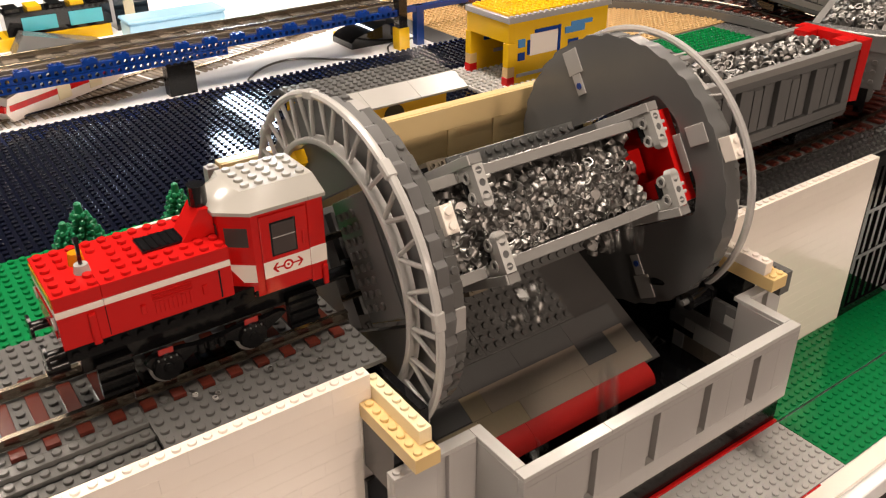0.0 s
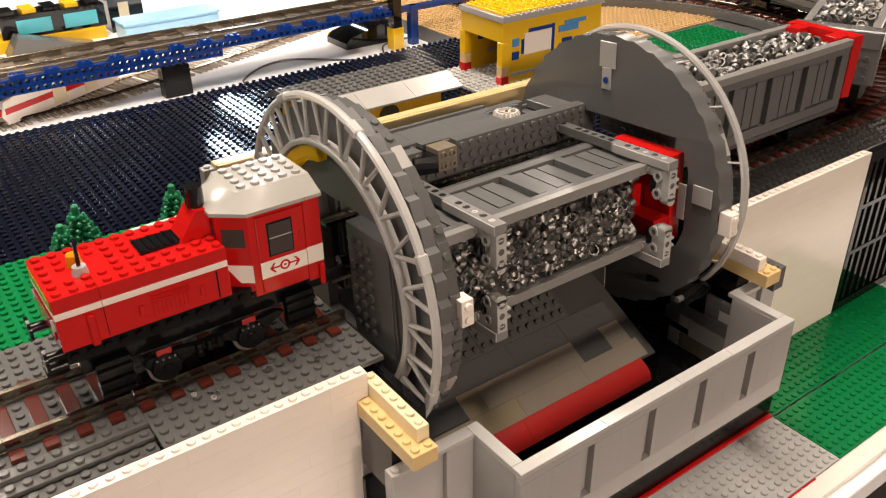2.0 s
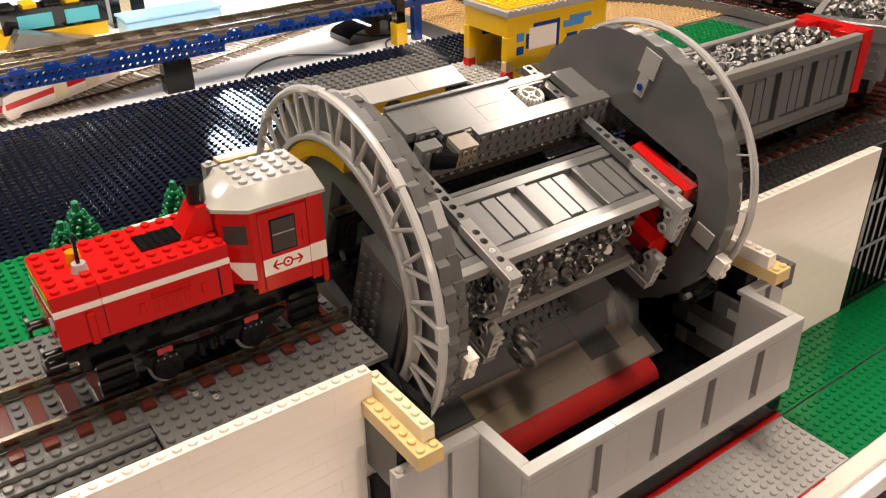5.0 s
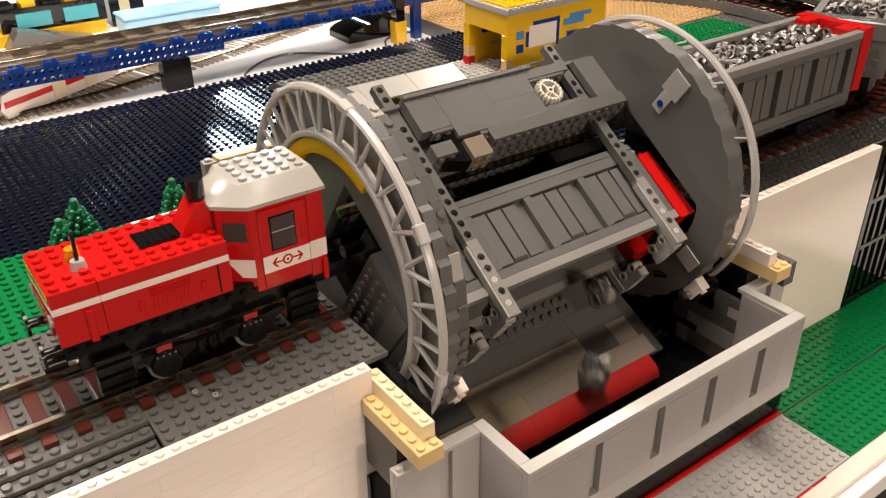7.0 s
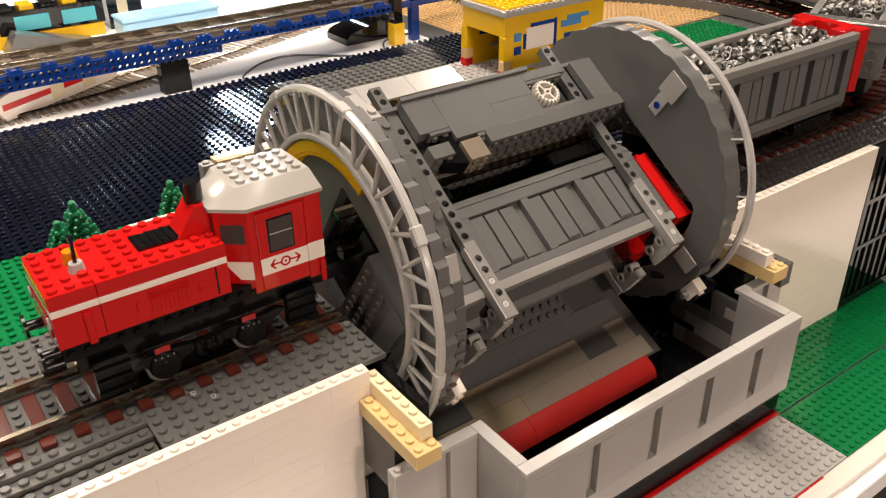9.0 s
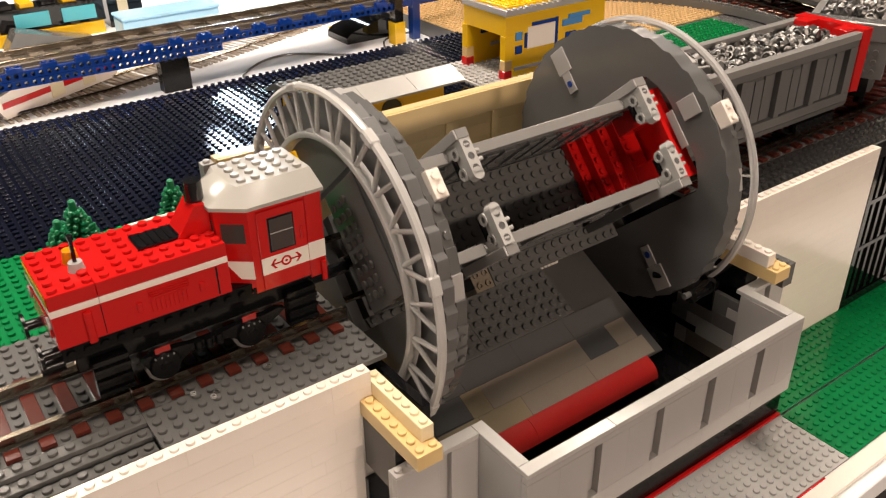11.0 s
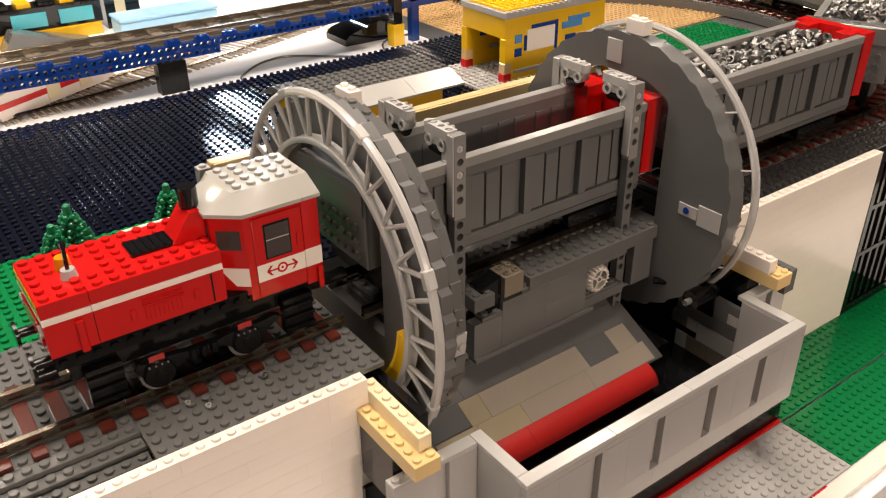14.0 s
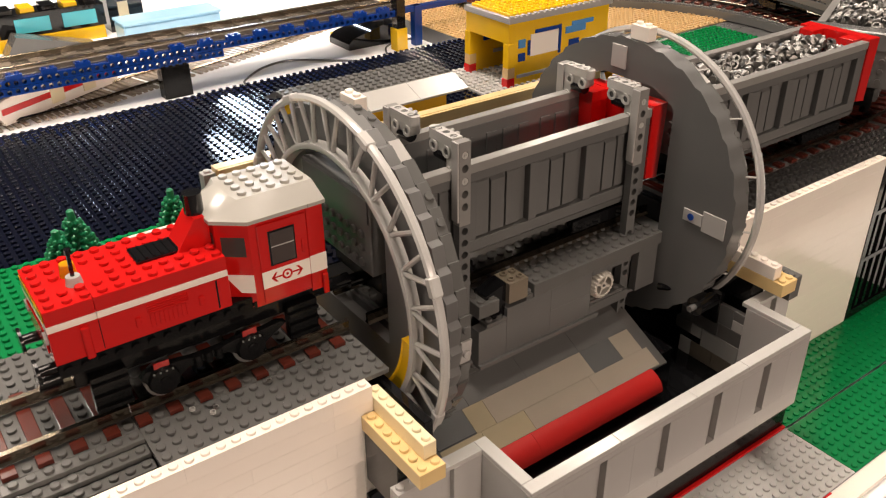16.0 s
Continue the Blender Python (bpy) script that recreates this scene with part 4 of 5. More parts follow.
def load():
    """The tipped wagon's load in clumps, which leave it one after another."""
    rnd = random.Random(5)
    nx, ny = 12, 3
    for i in range(nx):
        for j in range(ny):
            x0 = WX0 + 1.1 + 22.6 * i / nx
            y0 = -3.05 + 6.1 * j / ny
            m = M()
            for k in range(36):
                x, y = x0 + rnd.uniform(0.1, 22.6 / nx - 0.1), y0 + rnd.uniform(0.2, 6.1 / ny - 0.2)
                scrap_piece(m, x, y, WZ1 - 0.95 - rnd.uniform(0, 1.7) + 0.3 * math.sin(1.3 * x + y), rnd, 1.08)
            c = (x0 + 1.0, y0 + 1.0, WZ1 - 1.5)
            ob = solo("scrap_clump", m, STEEL, "clump of bright cut metal rings in the wagon", "metal scrap", "load of the tipped wagon", "stuff", at=c)
            late = rnd.random()
            leave = 4.3 + 2.6 * late if j > 0 else (2.9 + 3.2 * late)
            LOADS.append((ob, c, leave, rnd.random()))
    for k in range(480):
        m = M()
        for i in range(8):
            scrap_piece(m, rnd.uniform(-2.4, 2.4), rnd.uniform(-0.7, 0.7), rnd.uniform(-0.6, 0.5), rnd, 0.88)
        x, y = rnd.uniform(WX0 + 3.0, WX1 - 7.5), rnd.uniform(-2.6, 1.5)
        c = (x, y, WZ1 - rnd.uniform(0.8, 1.6))
        ob = solo("scrap_spill", m, STEEL, "loose cut metal rings spilling from the wagon", "metal scrap", "loose rings of the load", "stuff", at=(0, 0, 0))
        u = rnd.random()
        v = rnd.random()
        if u < 0.06:
            leave = -0.38 + 0.6 * v
        elif u < 0.36:
            leave = 0.22 + 0.85 * v ** 0.9
        elif u < 0.41:
            leave = 1.05 + 0.6 * v
        elif u < 0.70:
            leave = 2.32 + 0.85 * v
        elif u < 0.75:
            leave = 3.15 + 0.6 * v
        else:
            leave = 5.95 + 0.75 * v
        LOADS.append((ob, c, leave, rnd.random()))


load()


def turn_at(t):
    for (t0, a0), (t1, a1) in zip(TURN, TURN[1:]):
        if t0 <= t <= t1:
            k = (t - t0) / (t1 - t0)
            return a0 + (a1 - a0) * k
    return TURN[-1][1]


def ride_and_fall(c, leave, u):
    """Rows for a piece of the load: it rides in the wagon, slides out, falls into the pit and lies there."""
    local = Matrix.Translation((c[0] * S, c[1] * S, (c[2] - AXIS) * S))
    start = spin(turn_at(max(leave, 0))) @ local
    p, rot = start.translation.copy(), start.to_quaternion()
    out = Vector((p.x, min(p.y - 0.02, -0.052 - 0.02 * u), p.z - 0.03))
    vy = -0.12 - 0.25 * u
    def state(t):
        if t <= leave:
            return spin(turn_at(t)) @ local
        d = t - leave
        if d <= 0.2:
            at, twist = p.lerp(out, (d / 0.2) ** 1.5), 2.0 * d
        else:
            d = min(d - 0.2, 0.3)
            z = max(out.z - 4.9 * d * d - 0.3 * d, -19.2 * S + 0.006 * u)
            at, twist = Vector((out.x, max(out.y + vy * d, -0.09), z)), 0.4 + 8.0 * d
        return Matrix.Translation(at) @ (rot @ Euler((twist, 0.6 * twist, 0)).to_quaternion()).to_matrix().to_4x4()
    times = [0.25 * k for k in range(int(max(leave, 0) / 0.25) + 1)]
    times += [leave + d for d in (0.0, 0.1, 0.2, 0.25, 0.3, 0.35, 0.4, 0.45, 0.5)] + [16.0]
    keep = [0.0]
    for t in sorted(times):
        if t - keep[-1] > 0.03:
            keep.append(t)
    return [(t, state(t)) for t in keep]


# ---- locomotive ----
def loco():
    t = thing("locomotive", 5, 0, 0.78, "red shunting locomotive with a white stripe and grey cab roof", "locomotive")
    m = M().box(-3.4, 7.5, -3, 3, 5.6, 7.85)
    hood = part("hood", m, RED, t)
    up = M().box(-3.4, -0.62, -3, 3, 8.32, 9.3).box(-0.6, 7.5, -3, 3, 8.32, 9.3)
    for i in range(11):
        for j in range(6):
            x, y = -2.9 + i, -2.5 + j
            if 2.6 < x < 6.3 and -1.2 < y < 1.4 or x > 5.4 and abs(y) < 1.4 or -2.0 < x < 0.3 and -1.4 < y < 1.2 and (x, y) != (-1.9, 0.5):
                continue
            up.stud(x, y, 9.3)
    part("hood_top", up, RED, hood)
    part("stripe", M().box(-3.42, -0.62, -3.02, 3.02, 7.86, 8.31).box(-0.6, 7.5, -3.02, 3.02, 7.86, 8.31), WHITE, hood, "white stripe")
    part("front_panel", M().box(-3.5, -3.41, -2.0, 2.0, 6.0, 7.7), RED, hood)
    for y in (-2.2, 2.2):
        part("headlight", M().rod((-3.58, y, 7.2), (-3.41, y, 7.2), 0.42, 16), CLEAR, hood, "clear round headlight")
    part("windscreen_bar", M().box(-3.46, -3.41, -2.7, 2.7, 8.45, 9.1), ORANGE, hood, "amber front strip")
    vent = M()
    for k in range(9):
        vent.box(2.3 + 0.28 * k, 2.43 + 0.28 * k, -3.07, -2.99, 6.1, 7.0, 0.02)
    for k in range(4):
        vent.box(2.2, 4.8, -3.07, -2.99, 7.1 + 0.16 * k, 7.18 + 0.16 * k, 0.02)
    part("vent", vent, RED, hood)
    for x in (1.4, 5.4):
        part("handle", M().box(x, x + 0.35, -3.14, -2.99, 6.4, 7.1, 0.06), RED, hood)
    for x in (-1.5, ):
        part("hand_rail", M().box(x - 0.2, x + 0.3, -3.3, -3.01, 5.5, 7.7, 0.08), RED, hood)
    for x, w in ((-0.62, 0.05), (6.6, 0.12)):
        part("door_gap", M().box(x, x + w, -3.015, -2.98, 5.75, 7.8, 0.01), BLACK, hood)
    gr = part("roof_grille", M().box(2.7, 6.2, -0.85, 1.15, 9.3, 9.5), BLACK, hood, "black roof grille")
    for k in range(7):
        part("slat", M().box(2.8 + 0.5 * k, 2.98 + 0.5 * k, -0.75, 1.05, 9.5, 9.58, 0.02), BLACK, gr)
    part("roof_strip", M().box(3.0, 6.6, 2.75, 2.98, 9.31, 9.42), WHITE, hood, "white strip")
    ped = part("chimney_base", M().prism([(5.2, 9.3), (7.45, 9.3), (7.45, 11.3), (6.6, 11.3)], "y", -1.0, 1.0), RED, hood)
    part("chimney", M().rod((7.0, 0, 11.3), (7.0, 0, 12.7), 0.62, 18), BLACK, ped, "black chimney")
    part("beacon", M().rod((-1.0, 0.5, 9.3), (-1.0, 0.5, 10.1), 0.52, 16, 0.42), ORANGE, hood, "amber beacon")
    lv = part("lever_base", M().rod((-1.0, -0.75, 9.3), (-1.0, -0.75, 9.85), 0.52, 16, 0.42), LGREY, hood, "light grey lever base")
    part("lever", M().rod((-1.0, -0.75, 9.8), (-0.95, -0.7, 11.5), 0.13, 10).rod((-0.95, -0.7, 11.3), (-0.95, -0.7, 11.6), 0.2, 10), BLACK, lv, "black lever")
    # cab
    plan = [(7.5, -1.6), (9.2, -3), (14.4, -3), (14.4, 3), (9.2, 3), (7.5, 1.6)]
    cab = part("cab", M().prism(plan, "z", 4.8, 11.0), RED, t)
    d = part("door", M().box(9.7, 13.15, -3.14, -3.01, 4.95, 10.7, 0.06), RED, cab)
    part("door_band", M().box(9.7, 13.15, -3.17, -3.145, 6.05, 7.3, 0.01), WHITE, d, "white band with a red emblem")
    part("window_frame", M().box(10.38, 12.27, -3.18, -3.142, 7.58, 10.12, 0.03), BLACK, d, "dark window frame")
    part("window_pane", M().box(10.5, 12.15, -3.23, -3.2, 7.7, 10.0, 0.01), WINDOW, d, "dark glossy window pane")
    part("window_bar", M().box(10.5, 12.15, -3.25, -3.232, 8.95, 9.03, 0.01), LGREY, d)
    part("door_handle", M().box(12.65, 12.85, -3.28, -3.142, 7.9, 8.9, 0.05), RED, d)
    em = M().ring(Matrix.Translation((11.45, -3.172, 6.68)) @ Matrix.Rotation(radians(90), 4, "X"), 0.24, 0.38, 0.012, 20)
    em.ring(Matrix.Translation((11.45, -3.172, 6.68)) @ Matrix.Rotation(radians(90), 4, "X"), 0.01, 0.1, 0.012, 10)
    for s in (-1, 1):
        c = 11.45
        for z in (-1, 1):
            em.prism([(c + s * 1.15, 6.68), (c + s * 0.85, 6.68 + z * 0.36), (c + s * 0.68, 6.68 + z * 0.36), (c + s * 0.95, 6.68)], "y", -3.185, -3.172)
        em.prism([(c + s * 0.38, 6.62), (c + s * 1.05, 6.62), (c + s * 1.05, 6.74), (c + s * 0.38, 6.74)], "y", -3.185, -3.172)
    part("emblem", em, RED, d, "dark red double-arrow emblem")
    part("rear_pillar", M().box(13.2, 14.42, -3.1, -3.005, 4.6, 11.0, 0.04), RED, cab)
    part("pillar_band", M().box(13.2, 14.44, -3.13, -3.102, 6.0, 7.35, 0.01), WHITE, cab, "white band")
    part("rear_rail", M().box(13.95, 14.35, -3.4, -3.13, 4.2, 5.8, 0.08), RED, cab)
    # slanted corner with its window and white wedge
    n = Vector((-1.4, -1.7, 0)).normalized()
    u = Vector((1.7, -1.4, 0)).normalized()
    base = Vector((7.5, -1.6, 0))
    def on(a, z, h):
        q = base + u * a + n * h
        return (q.x, q.y, z)
    def flat(pts, h0, h1):
        k = len(pts)
        v = [on(a, z, h0) for a, z in pts] + [on(a, z, h1) for a, z in pts]
        return M().add(v, [tuple(range(k, 2 * k))] + [(i, (i + 1) % k, k + (i + 1) % k, k + i) for i in range(k)] + [tuple(range(k))[::-1]])
    part("corner_window", flat([(0.35, 8.6), (1.9, 8.6), (1.9, 10.0), (0.35, 10.0)], 0.0, 0.03), WINDOW, cab, "dark glossy corner window")
    part("corner_wedge", flat([(1.25, 5.9), (2.2, 5.9), (2.2, 7.25), (0.2, 7.25)], 0.0, 0.02), WHITE, cab, "white wedge")
    part("front_window", M().box(7.44, 7.49, -1.3, 1.3, 8.6, 10.1, 0.02), WINDOW, cab, "dark glossy front window")
    lo = [(7.2, -1.7), (9.1, -3.25), (14.6, -3.25), (14.6, 3.25), (9.1, 3.25), (7.2, 1.7)]
    hi = [(8.9, -1.0), (9.1, -2.05), (14.35, -2.05), (14.35, 2.05), (9.1, 2.05), (8.9, 1.0)]
    v = [(x, y, 11.0) for x, y in lo] + [(x, y, 11.25) for x, y in lo] + [(x, y, 12.35) for x, y in hi]
    f = [tuple(range(6))[::-1]] + [(k * 6 + i, k * 6 + (i + 1) % 6, k * 6 + 6 + (i + 1) % 6, k * 6 + 6 + i) for k in (0, 1) for i in range(6)] + [tuple(range(12, 18))]
    rf = M().add(v, f).studs(9.2, 14.2, -2, 2, 12.35)
    part("roof", rf, ROOFGREY, t, "old light grey bevelled roof with studs")
    part("roof_joint", M().box(13.3, 13.33, -3.26, -3.0, 11.0, 11.26, 0.004), DGREY, t)
    # chassis, bogies, steps, buffers
    ch = M().box(-3.3, 14.2, -2.8, 2.8, 4.5, 5.58).box(-2.6, 13.6, -2.3, 2.3, 3.2, 4.48)
    for k in range(17):
        ch.rod((-2.8 + k, -2.98, 5.0), (-2.8 + k, -2.75, 5.0), 0.28, 10)
    part("chassis", ch, MATTBLACK, t, "black chassis")
    b = part("bogie", M().prism([(0.9, 2.75), (1.3, 3.15), (3.3, 3.15), (4.3, 3.0), (6.3, 3.0), (7.2, 3.15), (9.3, 3.15), (10.4, 3.3), (10.9, 3.1), (10.3, 2.7), (9.3, 2.1), (7.3, 2.0), (6.6, 2.45), (4.0, 2.45), (3.3, 2.0), (1.4, 2.0)], "y", -3.25, -2.75), MATTBLACK, t, "black bogie side frame")
    for x in (4.6, 5.3, 6.0):
        part("spring", M().rod((x, -3.3, 2.35), (x, -3.3, 3.1), 0.26, 12), MATTBLACK, b)
    part("bogie", M().prism([(-0.2, 3.4), (0.9, 3.7), (9.6, 3.6), (10.6, 3.0), (9.8, 1.9), (7.2, 1.7), (3.5, 1.6), (1.0, 1.6), (0.2, 2.2)], "y", 2.75, 3.25), MATTBLACK, t)
    for x in (2.3, 8.25):
        for y in (-2.5, 2.5):
            w = part("wheel", M().rod((x, y - 0.32, 1.9), (x, y + 0.32, 1.9), 1.12, 28), MATTBLACK, b)
            part("tyre", M().ring(Matrix.Translation((x, y + 0.3, 1.9)) @ Matrix.Rotation(radians(90), 4, "X"), 0.85, 1.14, 0.66, 28), STEEL, w, "shiny metal tyre")
        part("axle_box", M().rod((x, -3.22, 2.2), (x, -3.5, 2.2), 1.05, 20, 0.95), MATTBLACK, b)
        part("axle_hub", M().rod((x, -3.48, 2.2), (x, -3.6, 2.2), 0.4, 14, 0.32), MATTBLACK, b)
        part("axle_cap", M().box(x - 0.5, x + 0.5, -3.3, -3.24, 3.15, 3.6, 0.03), DRED, b, "dark red tile")
        for k in range(4):
            part("spring_pin", M().rod((x - 0.6 + 0.4 * k, -3.54, 2.95), (x - 0.6 + 0.4 * k, -3.44, 2.95), 0.07, 6), DGREY, b)
    for x in (-1.9, 11.2):
        st = part("step_box", M().box(x, x + 2.2, -3.1, -2.4, 1.3, 4.0), MATTBLACK, t, "black ribbed step box")
        for k in range(3):
            part("rib", M().box(x - 0.02, x + 2.22, -3.3, -3.1, 1.5 + 0.85 * k, 1.8 + 0.85 * k), MATTBLACK, st)
    for y in (-2.0, 2.0):
        bf = part("buffer", M().rod((-4.3, y, 5.0), (-3.3, y, 5.0), 0.34, 14), MATTBLACK, t, "black buffer")
        part("buffer_head", M().rod((-4.5, y, 5.0), (-4.3, y, 5.0), 0.85, 20), MATTBLACK, bf)
    cp = part("coupling", M().rod((-4.3, 0, 2.9), (-3.0, 0, 2.9), 0.62, 18), MATTBLACK, t, "black magnetic coupling")
    part("magnet", M().rod((-4.42, 0, 2.9), (-4.3, 0, 2.9), 0.6, 18), MATTBLACK, cp)
    part("coupling", M().rod((14.0, 0, 2.5), (17.6, 0, 2.5), 0.5, 14), BLACK, t)
    return t


loco()


# ---- stray rings on the deck ----
rnd = random.Random(77)
for k in range(5):
    m = M()
    w = Matrix.Translation((rnd.uniform(3, 14), rnd.uniform(-6.6, -4.4), 0.03)) @ pose(0, 0, 0, rnd.uniform(-12, 12), rnd.uniform(-12, 12), 0)
    m.ring(w, 0.13, 0.2, 0.16, 10)
    solo("stray_ring", m, CLEAR if k % 2 else STEEL, "stray cut ring lying on the grey plate", "metal scrap", "stray rings on the deck")

# ---- buildings behind the track ----
def house():
    t = thing("yellow_building", 70, 38.5, BZ, "yellow brick-built depot with a grey-edged flat roof", "building")
    part("floor_plate", M().plate(58, 80, 33, 45, BZ, BZ + 0.4), OGREY, t, "light grey studded floor plate")
    Z = BZ + 0.41
    part("side_wall", M().box(62, 80, 34.6, 35.4, Z, 7.24), YELLOW, t)
    part("side_wall", M().box(62, 80, 42.7, 43.5, Z, 7.24), YELLOW, t)
    part("back_wall", M().box(79.2, 80, 35.42, 42.68, Z, 7.24), YELLOW, t)
    part("lintel", M().box(61.9, 63.0, 34.55, 43.55, 4.6, 7.24), YELLOW, t)
    for y in (34.4, 42.6):
        p = part("post", M().box(61.8, 63.0, y, y + 1.1, 1.4, 4.59), YELLOW, t)
        part("post_lamp", M().box(61.8, 63.0, y, y + 1.1, Z + 1.2, 1.39), AMBER, p, "clear yellowish lamp brick")
        part("post_foot", M().box(61.7, 63.0, y - 0.05, y + 1.12, Z, Z + 1.18), RED, p, "red foot brick")
    r = part("roof", M().box(61.75, 80.3, 34.25, 43.8, 7.25, 8.0), LGREY, t, "light grey roof edge")
    part("roof_top", M().plate(62.3, 79.3, 34.9, 42.9, 8.0, 8.35, 8), YELLOW, r, "yellow studded roof")
    for k in range(17):
        part("edge_stud", M().stud(62.2 + k, 34.4, 8.0), LGREY, r)
    w = part("window_panel", M().box(65.7, 70.6, 34.46, 34.58, 2.4, 5.3), WHITE, t, "pale panel framed in blue")
    for b in ((65.2, 65.65, 2.6, 4.6), (70.65, 71.1, 2.0, 5.9), (66.4, 70.64, 5.35, 5.85)):
        part("frame", M().box(b[0], b[1], 34.4, 34.57, b[2], b[3]), BLUE, w, "blue frame bar")
    for x0, x1, z0, z1, mt in ((63.6, 64.8, 2.0, 3.1, BLUE), (63.6, 64.8, 3.8, 4.9, SKYD), (71.9, 75.6, 4.4, 5.3, SKYD), (73.0, 77.0, 5.31, 5.9, SKYD), (72.6, 74.5, 2.4, 3.5, BLUE)):
        part("blue_brick", M().box(x0, x1, 34.42, 34.58, z0, z1), mt, t, "blue brick set in the wall")
    part("grey_strip", M().box(63.5, 79, 34.45, 34.58, -0.2, 0.25), LGREY, t)
    for z in (1.0, 4.4):
        part("inner_strip", M().box(66, 72, 42.5, 42.68, z, z + 0.5), LGREY, t)
    part("inner_brick", M().box(64.2, 65.6, 42.45, 42.68, 3.0, 4.6), BLUE, t)


def shed():
    t = thing("station_shed", 37, 28, BZ, "low yellow shed with a dark studded roof and pale eaves", "building")
    part("wall", M().box(29, 44.6, 24.4, 33.0, BZ, 4.7), YELLOW, t)
    part("window_arch", M().rod((37.6, 24.3, 3.2), (37.6, 24.45, 3.2), 1.3, 24), BLACK, t, "dark round window")
    part("roof_plate", M().plate(28, 47, 26.4, 32.4, 5.5, 6.0), DGREY2, t, "dark grey studded roof")
    for x0, x1 in ((28, 34.3), (34.3, 40.6), (40.6, 47)):
        part("eave", M().prism([(26.38, 6.0), (26.38, 5.3), (23.5, 4.75), (23.5, 4.95)], "x", x0 + 0.02, x1 - 0.02), EAVE, t, "pale sloping eave")
    part("back_eave", M().prism([(32.42, 6.0), (32.42, 5.2), (35.6, 4.3), (35.6, 4.5)], "x", 28, 47), DGREY2, t)
    part("step", M().plate(26, 29, 25, 31, BZ, BZ + 0.4), DGREY2, t)


def pine(x, y, h, r, seed):
    t = thing("pine_tree", x, y, BZ, "small green plastic pine tree on the green baseplate", "tree", "trees by the track")
    part("trunk", M().rod((x, y, BZ + 0.02), (x, y, BZ + 0.9 * h), 0.32, 10, 0.15), LEAF, t)
    rnd = random.Random(seed)
    m = M()
    tiers = 9
    for k in range(tiers):
        z0 = BZ + 0.1 * h + 0.8 * h * k / tiers
        rr = r * (1 - 0.84 * k / tiers)
        m.rod((x, y, z0 - 0.03 * h), (x, y, z0 + 0.055 * h), rr * 0.62, 14, rr * 0.3)
        n = max(6, int(13 - k))
        for i in range(n):
            a = 2 * math.pi * (i + 0.5 * (k % 2) + rnd.uniform(-0.12, 0.12)) / n
            q = rr * rnd.uniform(0.9, 1.06)
            c, sn = math.cos(a), math.sin(a)
            z1 = z0 + 0.02 * h * rnd.uniform(0.4, 1.2)
            m.pipe([(x + 0.2 * q * c, y + 0.2 * q * sn, z0), (x + 0.75 * q * c, y + 0.75 * q * sn, z0 - 0.012 * h), (x + 0.97 * q * c, y + 0.97 * q * sn, z1)], 0.2 + 0.05 * rr / r, 7)
            m.rod((x + 0.93 * q * c, y + 0.93 * q * sn, z1 - 0.05), (x + 1.02 * q * c, y + 1.02 * q * sn, z1 + 0.16), 0.24, 7, 0.12)
    m.rod((x, y, BZ + 0.84 * h), (x, y, BZ + 0.985 * h), 0.34, 12, 0.3).rod((x, y, BZ + 0.985 * h), (x, y, BZ + 1.01 * h), 0.3, 12, 0.15)
    part("crown", m, LEAF, t)


house()
shed()
pine(1.6, 19.6, 4.85, 2.0, 1)
pine(3.3, 20.8, 5.7, 2.55, 2)
pine(11.6, 20.4, 5.4, 2.2, 3)


# ---- curved tracks ----
def curve_track(name, pts, z, label, tie, every=2.0, width=8.0, rail=RAILM):
    """Track along a line of points in plan."""
    t = thing(name, pts[0][0], pts[0][1], z, label, "railway track", "curved track")
    p = [Vector((a[0], a[1], 0)) for a in pts]
    line, dist = [], 0.0
    for a, b in zip(p, p[1:]):
        n = max(1, int((b - a).length / 0.5))
        line += [(a + (b - a) * k / n, (b - a).normalized()) for k in range(n)]
    nxt = 0.0
    for i, (q, d) in enumerate(line):
        if i:
            dist += (q - line[i - 1][0]).length
        if dist >= nxt:
            nxt += every
            m = M().box(-0.5 * every / 2, 0.5 * every / 2, -width / 2, width / 2, 0, 0.32)
            m.move(Matrix.Translation((q.x, q.y, z)) @ Matrix.Rotation(math.atan2(d.y, d.x), 4, "Z"))
            part("sleeper", m, tie, t)
    for s in (-2.5, 2.5):
        part("rail", M().pipe([(q.x - s * d.y, q.y + s * d.x, z + 0.62) for q, d in line[::3]], 0.26, 6), rail, t, "worn metal rail")
    return t


ARC = [(84 + 36 * math.sin(radians(a)), 36 - 36 * math.cos(radians(a))) for a in range(0, 181, 3)]
curve_track("curved_track", ARC, -0.2, "curved track with brown sleepers", BROWN)
bed, n = M(), 60
v, f = [], []
for i in range(n + 1):
    a = math.pi * i / n
    for r in (30.5, 44.0):
        for z in (-1.58, -0.25):
            v.append((84 + r * math.sin(a), 36 - r * math.cos(a), z))
for i in range(n):
    a, b = 4 * i, 4 * i + 4
    f += [(a + 1, a + 3, b + 3, b + 1), (a, b, b + 2, a + 2), (a + 2, b + 2, b + 3, a + 3), (a, a + 1, b + 1, b)]
bed.add(v, f)
for i in range(190):
    a = math.pi * (i + 0.5) / 190
    for r in (31.2, 40.8, 41.8, 42.8):
        bed.stud(84 + r * math.sin(a) , 36 - r * math.cos(a), -0.25, n=8)
solo("curve_bed", bed, DGREY2, "dark grey studded bed under the curve", "plate")
LOWER = [(-14, 69.5), (0, 70.2), (6, 70.8), (19, 73), (30, 76.6), (43, 81), (60, 87.5), (78, 96)]
